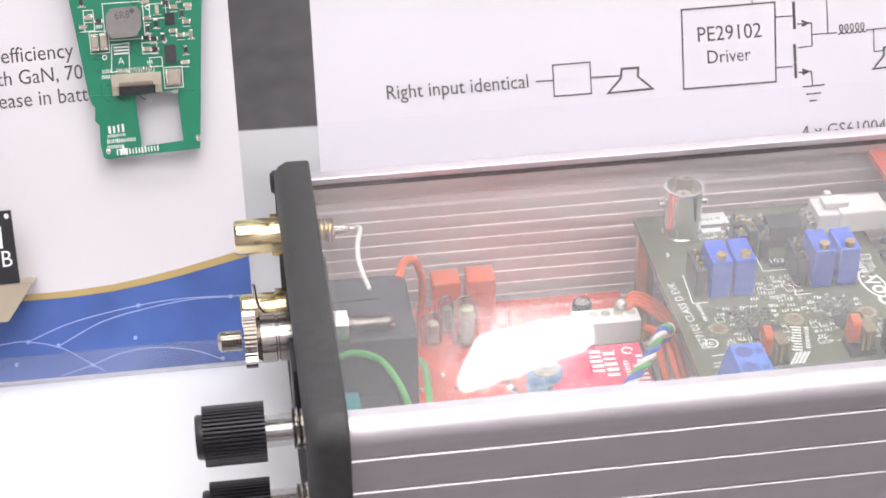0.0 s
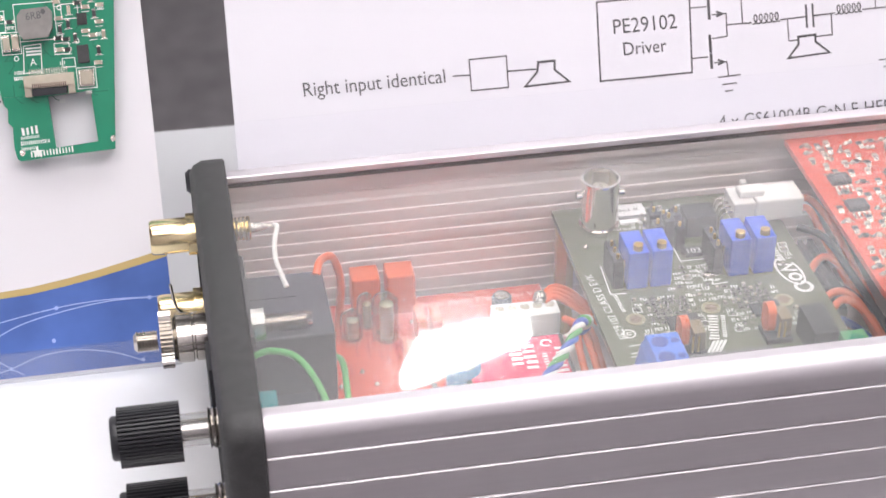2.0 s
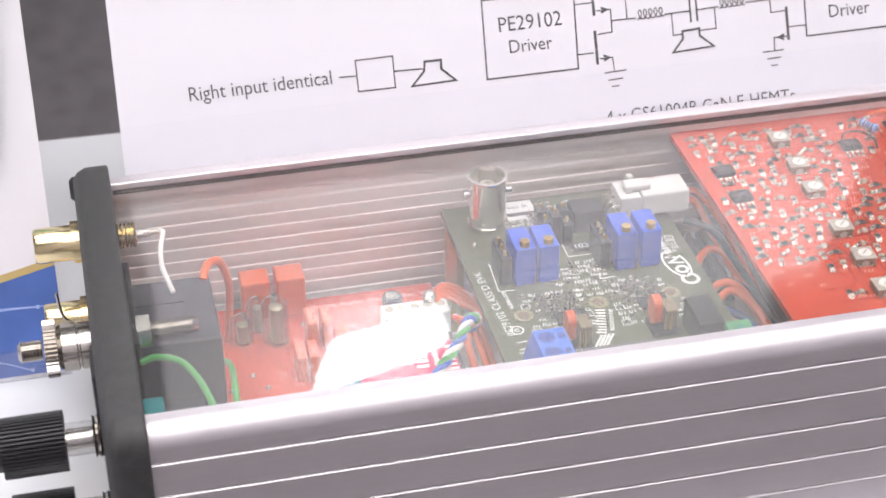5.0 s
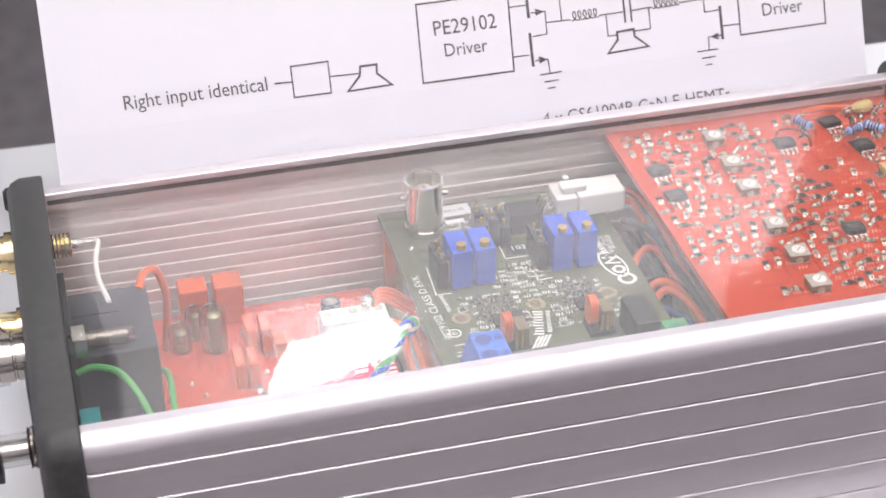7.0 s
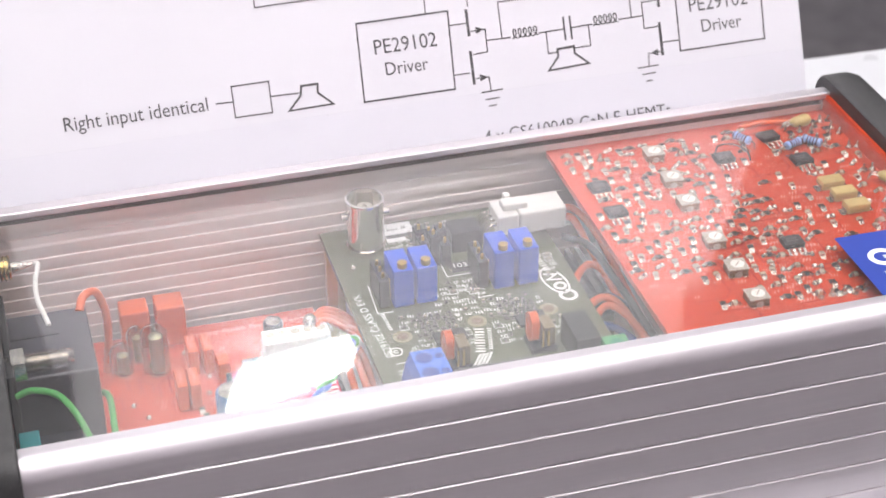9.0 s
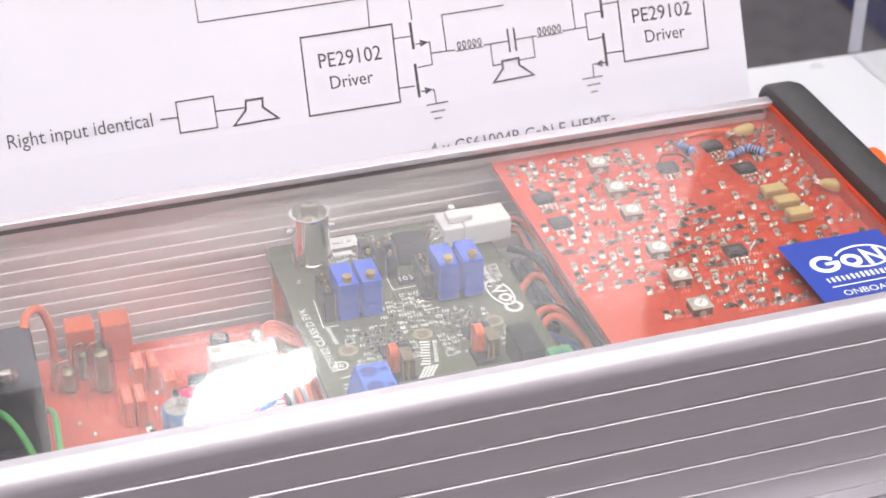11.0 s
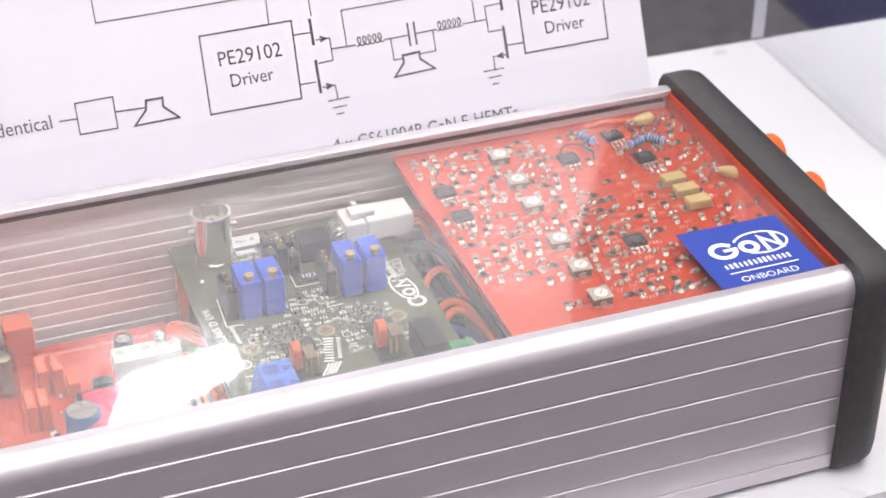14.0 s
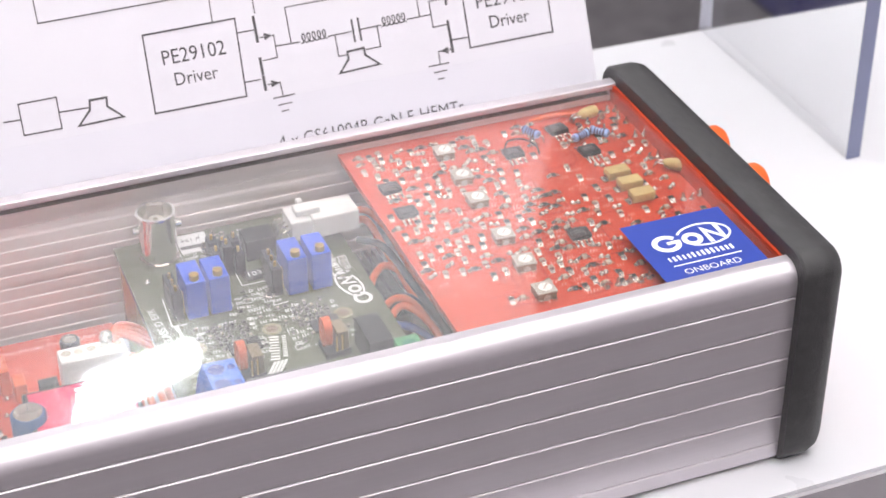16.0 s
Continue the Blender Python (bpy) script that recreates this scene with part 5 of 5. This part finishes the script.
def coil(x0, x1, z):
    pts = []
    for i in range(61):
        a = i / 60 * 2 * math.pi * 5
        pts.append((x0 + (x1 - x0) * i / 60 + 0.75 * math.sin(a), z + 0.3 * i / 60 + 0.9 - 1.1 * math.cos(a)))
    return pts


draw("coil_mark", [coil(143.6, 150.8, 65.9)], 0.3)
draw("coil_mark", [coil(166.4, 173.4, 66.9)], 0.3)
hi = []
for k, (x, z, w) in enumerate(((118, 100, 34), (118, 106, 28), (118, 112, 40), (60, 122, 46), (60, 130, 38), (110, 142, 60), (30, 158, 150))):
    hi.append([(x, z), (x + w, z + 0.5)])
draw("print_lines", hi, 1.6)

# ---- the poster with the green board ----
P_Y = 138.5
NP_ = Vector((0, -1, TILT_Y)).normalized()


def poster(x, z, d):
    return Vector((x, P_Y + TILT_Y * (z - 80), z)) + NP_ * d


ps_ = thing("product_poster", "white product poster with blue wave foot on an easel", "poster", (-75, 105, TOP))
part("panel", prism(bmesh.new(), [(-16.0, TOP + 0.2), (-230.0, TOP + 0.2), (-230.0, 230.0), (-16.0, 230.0)], poster, -2.0, 0.0), POSTER, ps_)
edge = [(-230, 22.5), (-110, 21.8), (-79.3, 22.3), (-62, 22.3), (-51.0, 22.9), (-42, 24.0), (-33.6, 25.3), (-25, 26.9), (-16.1, 28.6)]
part("blue_wave", prism(bmesh.new(), edge + [(-16.1, TOP + 0.6), (-230, TOP + 0.6)], poster, 0.02, 0.1), POSTERBLUE, ps_, "printed blue wave")
part("gold_line", prism(bmesh.new(), edge + [(x, z - (1.2 + 0.006 * (x + 110))) for x, z in edge[::-1]], poster, 0.1, 0.18), POSTERGOLD, ps_, "printed gold band")
for pts in ([(-110, 9), (-80.6, 11.3), (-73.5, 11.4), (-65, 9.2), (-57.9, 4.8), (-55, 3.2)], [(-73.5, 11.4), (-62, 15.0), (-45.1, 17.6), (-33, 18.3), (-21.4, 17.9), (-16.4, 17.6)],
            [(-66, 9.8), (-55, 14.4), (-44, 16.6), (-32, 17.9), (-21.4, 17.8)], [(-66, 2.9), (-57.9, 4.8), (-50, 7.0), (-41.1, 7.5), (-32, 6.0), (-24.9, 3.4)]):
    wl = strip(bmesh.new(), [(p.x, p.y) for p in curve_points([(a, b, 0) for a, b in pts], 6)], 0.24, poster, 0.26)
    part("printed_arc", wl, POSTERLINE, ps_, "pale printed arc")
for x, z in ((-73.5, 11.4), (-66, 10.0), (-57.9, 4.8), (-45.1, 17.6), (-46.6, 10.2), (-21.6, 17.8), (-76.9, 6.4), (-24.9, 3.6)):
    wl = prism(bmesh.new(), [(x + 0.5 * math.cos(2 * math.pi * i / 12), z + 0.5 * math.sin(2 * math.pi * i / 12)) for i in range(12)], poster, 0.16, 0.3)
    part("printed_dot", wl, POSTERLINE, ps_, "pale printed dot")
for body, x, z, w in (("efficiency", -73.0, 74.6, 17.8), ("th GaN, 70%", -74.6, 69.6, 24.4), ("ease in batt", -74.6, 64.6, 22.0)):
    part("lettering", lettering(body, w, poster, x, z, 1.0, 0.12), INK, ps_)
part("foot_rail", prism(bmesh.new(), [(-15.2, TOP), (-230.0, TOP), (-230.0, TOP + 6.5), (-15.2, TOP + 6.5)], poster, 0.6, 3.4), RAIL, ps_, "clear acrylic foot rail")
part("easel_leg", prism(bmesh.new(), [(poster(0, 150, -3).y, 150), (poster(0, 145, -3).y, 145), (190, TOP), (195, TOP)], lambda a, b, d: Vector((-120 + d, a, b)), 0, 5), ACRYLIC, ps_)

# green battery board fixed in front of the poster
gb = thing("green_circuit_board", "green controller board with a cut-out mounted on the poster", "circuit board", (-38, 120.8, 54))
G = lambda x, z, d: poster(x, z, d) + Vector((0, -5, 0))
hole = [(-40.9, 67.5), (-30.4, 68.0), (-29.9, 56.6), (-40.3, 56.0)]
outl = [(-61.0, 126.0), (-54.8, 89.5), (-51.9, 66.5), (-50.9, 65.5), (-51.2, 62.5), (-50.2, 61.4), (-50.4, 57.0), (-49.9, 54.2), (-49.0, 53.8), (-25.9, 54.6), (-22.4, 87.5), (-20.0, 126.0)]
gbm = bmesh.new()
for poly in ([outl[0], outl[1], outl[2], (-51.9, 68.2), (-40.9, 67.5), (-30.4, 68.0), (-24.5, 68.2), outl[10], outl[11]],
             [(-51.6, 66.2), (-50.9, 65.5), (-51.2, 62.5), (-50.2, 61.4), (-50.4, 57.0), (-49.9, 54.2), (-49.0, 53.8), (-40.35, 54.12), (-40.3, 56.0), (-40.9, 67.5), (-51.85, 68.15)],
             [(-30.4, 68.0), (-29.9, 56.6), (-29.9, 54.46), (-25.9, 54.6), (-24.45, 68.2)], [(-40.3, 56.0), (-40.35, 54.12), (-29.9, 54.46), (-29.9, 56.6)]):
    prism(gbm, poly, G, -1.4, 0.0)
part("board", gbm, GREENPCB, gb)
part("spacer", prism(bmesh.new(), [(-44, 88), (-34, 88), (-34, 98), (-44, 98)], G, -5.0, -1.4), WHITEP, gb)


def gbox(name, x0, x1, z0, z1, h, m, label="", base=0.0):
    bm = bmesh.new()
    e = min(0.25, h * 0.3, (x1 - x0) * 0.2)
    lo = [(x0, z0), (x1, z0), (x1, z1), (x0, z1)]
    prism(bm, lo, G, base, base + h - e)
    prism(bm, [(x0 + e, z0 + e), (x1 - e, z0 + e), (x1 - e, z1 - e), (x0 + e, z1 - e)], G, base + h - e, base + h)
    return part(name, bm, m, gb, label)


ind = bmesh.new()
prism(ind, [(-46.2, 82.2), (-45.0, 80.4), (-39.0, 80.6), (-37.8, 82.4), (-37.6, 86.0), (-38.6, 87.2), (-44.8, 87.0), (-46.0, 85.6)], G, 0, 3.4)
part("power_inductor", ind, INDUCT, gb, "grey square power inductor")
part("inductor_mark", lettering("6R8", 3.6, G, -43.8, 84.6, 2, 3.5), INK, gb)
part("inductor_dot", prism(bmesh.new(), [(-39.6 + 0.6 * math.cos(i * 0.63), 86.2 + 0.6 * math.sin(i * 0.63)) for i in range(10)], G, 3.4, 3.5), INK, gb)
gbox("ribbon_connector", -46.2, -34.0, 69.6, 72.4, 2.2, CREAM, "cream ribbon connector")
for x in (-46.2, -35.6):
    gbox("connector_ear", x, x + 1.6, 67.8, 69.8, 2.0, CREAM)
gbox("connector_flap", -44.4, -36.0, 67.9, 69.5, 2.3, BLACK)
sl = bmesh.new()
for k in range(17):
    x = -44.3 + 0.5 * k
    prism(sl, [(x, 69.7), (x + 0.24, 69.7), (x + 0.24, 70.6), (x, 70.6)], G, 2.2, 2.3)
part("connector_slots", sl, BAND, gb, "row of dark slots")
pn = bmesh.new()
for k in range(16):
    x = -44.8 + 0.6 * k
    prism(pn, [(x, 72.3), (x + 0.28, 72.3), (x + 0.28, 73.8), (x, 73.8)], G, 0, 0.4)
part("connector_pins", pn, TIN, gb)
gbox("switch", -32.4, -29.6, 69.4, 72.4, 1.6, CREAM, "small cream switch")
gbox("switch_plate", -32.9, -29.1, 69.0, 72.8, 0.6, TIN)
gbox("chip", -32.6, -29.8, 74.2, 78.2, 1.0, CHIP)
gbox("chip", -31.8, -29.4, 82.6, 85.2, 0.8, CHIP)
for k, (x, z) in enumerate(((-49.4, 79.8), (-47.2, 79.9))):
    gbox("ceramic_capacitor", x - 0.8, x + 0.8, z - 1.3, z + 1.3, 1.4, CREAM)
    gbox("solder_end", x - 0.9, x + 0.9, z + 1.1, z + 1.9, 1.3, TIN)
    gbox("solder_end", x - 0.9, x + 0.9, z - 1.9, z - 1.1, 1.3, TIN)
rg = random.Random(9)
gm, gt_ = bmesh.new(), bmesh.new()
placed = []
for k in range(130):
    x, z = rg.uniform(-37.0, -24.6), rg.uniform(79.2, 94)
    if k < 14:
        x, z = rg.uniform(-52, -46.5), rg.uniform(82, 98)
    elif k < 22:
        x, z = rg.uniform(-38, -24.8), rg.uniform(73.5, 80)
    if -33.0 < x < -28.9 and (73.8 < z < 78.6 or 82.2 < z < 85.6):
        continue
    if any((x - p) ** 2 + (z - q) ** 2 < 3.6 for p, q in placed):
        continue
    placed.append((x, z))
    a, b = (0.7, 0.45) if rg.random() < 0.5 else (0.45, 0.7)
    gbox("chip_part", x - a, x + a, z - b, z + b, 0.5, CHIP if rg.random() < 0.5 else CREAM)
    if a > b:
        gbox("solder_end", x - a - 0.35, x - a, z - b, z + b, 0.5, TIN)
        gbox("solder_end", x + a, x + a + 0.35, z - b, z + b, 0.5, TIN)
    else:
        gbox("solder_end", x - a, x + a, z - b - 0.35, z - b, 0.5, TIN)
        gbox("solder_end", x - a, x + a, z + b, z + b + 0.35, 0.5, TIN)
    strip(gm, [(x - 0.9, z - 1.05), (x + 0.9, z - 1.05)], 0.14, G, 0.05)
for pts in ([(-45.4, 79.0), (-46.0, 73.0), (-41.6, 73.2), (-41.2, 79.2)], [(-38.0, 79.0), (-38.0, 76.6), (-34.4, 76.6), (-34.4, 79.0)]):
    strip(gm, pts, 0.22, G, 0.05, True)
for z in (77.0, 77.7, 78.4):
    strip(gm, [(-44.8, z), (-41.6, z)], 0.4, G, 0.05)
rq = random.Random(11)
word_bars(gm, (-48.4, 60.2), (-44.0, 60.4), 4, 1.5, G, 0.05, rq)
word_bars(gm, (-48.6, 58.8), (-44.0, 59.0), 12, 0.6, G, 0.05, rq)
word_bars(gm, (-48.8, 57.6), (-41.6, 57.8), 15, 0.8, G, 0.05, rq)
word_bars(gm, (-48.8, 56.4), (-44.6, 56.5), 10, 0.7, G, 0.05, rq)
word_bars(gm, (-46.8, 55.0), (-36.0, 55.4), 14, 1.2, G, 0.05, rq)
for x0, x1, z0, z1 in ((-46.8, -37.0, 80.0, 88.2), (-50.6, -46.0, 77.4, 82.2), (-33.3, -28.7, 68.6, 73.2), (-36.4, -33.4, 73.6, 75.6), (-51.6, -49.2, 82.4, 87.0), (-35.4, -31.4, 84.2, 87.4)):
    strip(gm, [(x0, z0), (x1, z0), (x1, z1), (x0, z1)], 0.2, G, 0.05, True)
for x, z, w, k in ((-48.4, 73.2, 2.4, 5), (-48.6, 72.0, 2.2, 5), (-38.2, 66.2, 1.4, 3), (-31.6, 67.6, 1.6, 3), (-37.2, 74.6, 1.5, 3), (-27.4, 80.2, 1.6, 4), (-26.6, 86.0, 1.6, 4), (-36.8, 88.6, 1.6, 4), (-49.0, 83.2, 1.8, 4)):
    word_bars(gm, (x, z), (x + w, z + 0.05), k, 0.8, G, 0.05, rq)
star = [(-44.9 + (1.5 if i % 2 == 0 else 0.6) * math.sin(i * math.pi / 5), 55.4 + (1.5 if i % 2 == 0 else 0.6) * math.cos(i * math.pi / 5)) for i in range(10)]
prism(gm, star, G, 0.03, 0.07)
part("silkscreen", gm, SILK, gb, "white printed marks", kind="stuff")
part("letter_mark", lettering("A", 1.5, G, -44.2, 74.6, 2, 0.06), SILK, gb)
for x, z in ((-50.0, 85.6), (-47.4, 76.4), (-36.2, 80.4), (-35.8, 86.8), (-32.4, 79.2)):
    c = bmesh.new()
    arc(c, x, z, 0.5, 0.5, 0, 360, 0.24, G, 14, 0, 0.08)
    part("test_pad", c, SILK, gb)
for x, z in ((-48.6, 55.6), (-26.2, 57.0)):
    part("mounting_pad", prism(bmesh.new(), [(x + 0.7 * math.cos(i * 0.52), z + 0.7 * math.sin(i * 0.52)) for i in range(12)], G, 0.0, 0.1), TIN, gb)
for k in range(40):
    x, z = rg.uniform(-50, -27), rg.uniform(70, 98)
    strip(gt_, [(x, z), (x, z - 2.5), (x + rg.choice((-1.5, 1.5)), z - 4), (x + 2, z - 4)], 0.18, G, 0.04)
part("trace_layer", gt_, GREENDARK, gb, kind="stuff")

# ---- small black placard on a gold foot ----
pc = thing("black_placard", "small black placard with white letter on a tan foot", "placard", (-82, 100, 22.6))
Q = lambda x, z, d: poster(x, z, d) + Vector((0, -12, 0))
part("card", prism(bmesh.new(), [(-96, 31.0), (-72.8, 31.2), (-73.3, 47.4), (-96, 47.2)], Q, -1.5, 0.0), BLACK, pc)
part("lettering", lettering("+B", 5.6, Q, -79.6, 35.0, 0, 0.1), WHITEINK, pc)
wb = bmesh.new()
strip(wb, [(-94, 43.6), (-76.4, 43.6), (-76.4, 39.6), (-94, 39.6)], 0.9, Q, 0.1, True)
part("frame_mark", wb, WHITEINK, pc)
part("corner_dot", prism(bmesh.new(), [(-74.4 + 0.6 * math.cos(i * 0.52), 46.2 + 0.6 * math.sin(i * 0.52)) for i in range(12)], Q, 0.0, 0.1), WHITEINK, pc)
ft = bmesh.new()
prism(ft, [(-100, 31.0), (-69.6, 31.0), (-76.4, 22.8), (-100, 22.8)], Q, -11.5, 0.4)
part("foot", ft, TANFOOT, pc, "tan wooden foot")

# ---- clear upright panel and what lies beyond ----
ap = thing("acrylic_stand", "clear upright acrylic display stand with thick edges", "display stand", (314, 165, TOP))
part("sheet", B(310.8, 315.6, 117.8, 213.0, TOP, 240, 0.4), ACRYLIC, ap)
# Edge strips carry painted shine (far) and painted shade (near).
part("far_edge", B(310.9, 315.5, 213.05, 213.6, TOP, 240), EDGELIGHT, ap, "far cut edge with its shine painted pale")
part("cut_edge", B(310.9, 315.5, 117.2, 117.75, TOP, 240), ACRYLIC_EDGE, ap, "near cut edge with its shade painted dark")
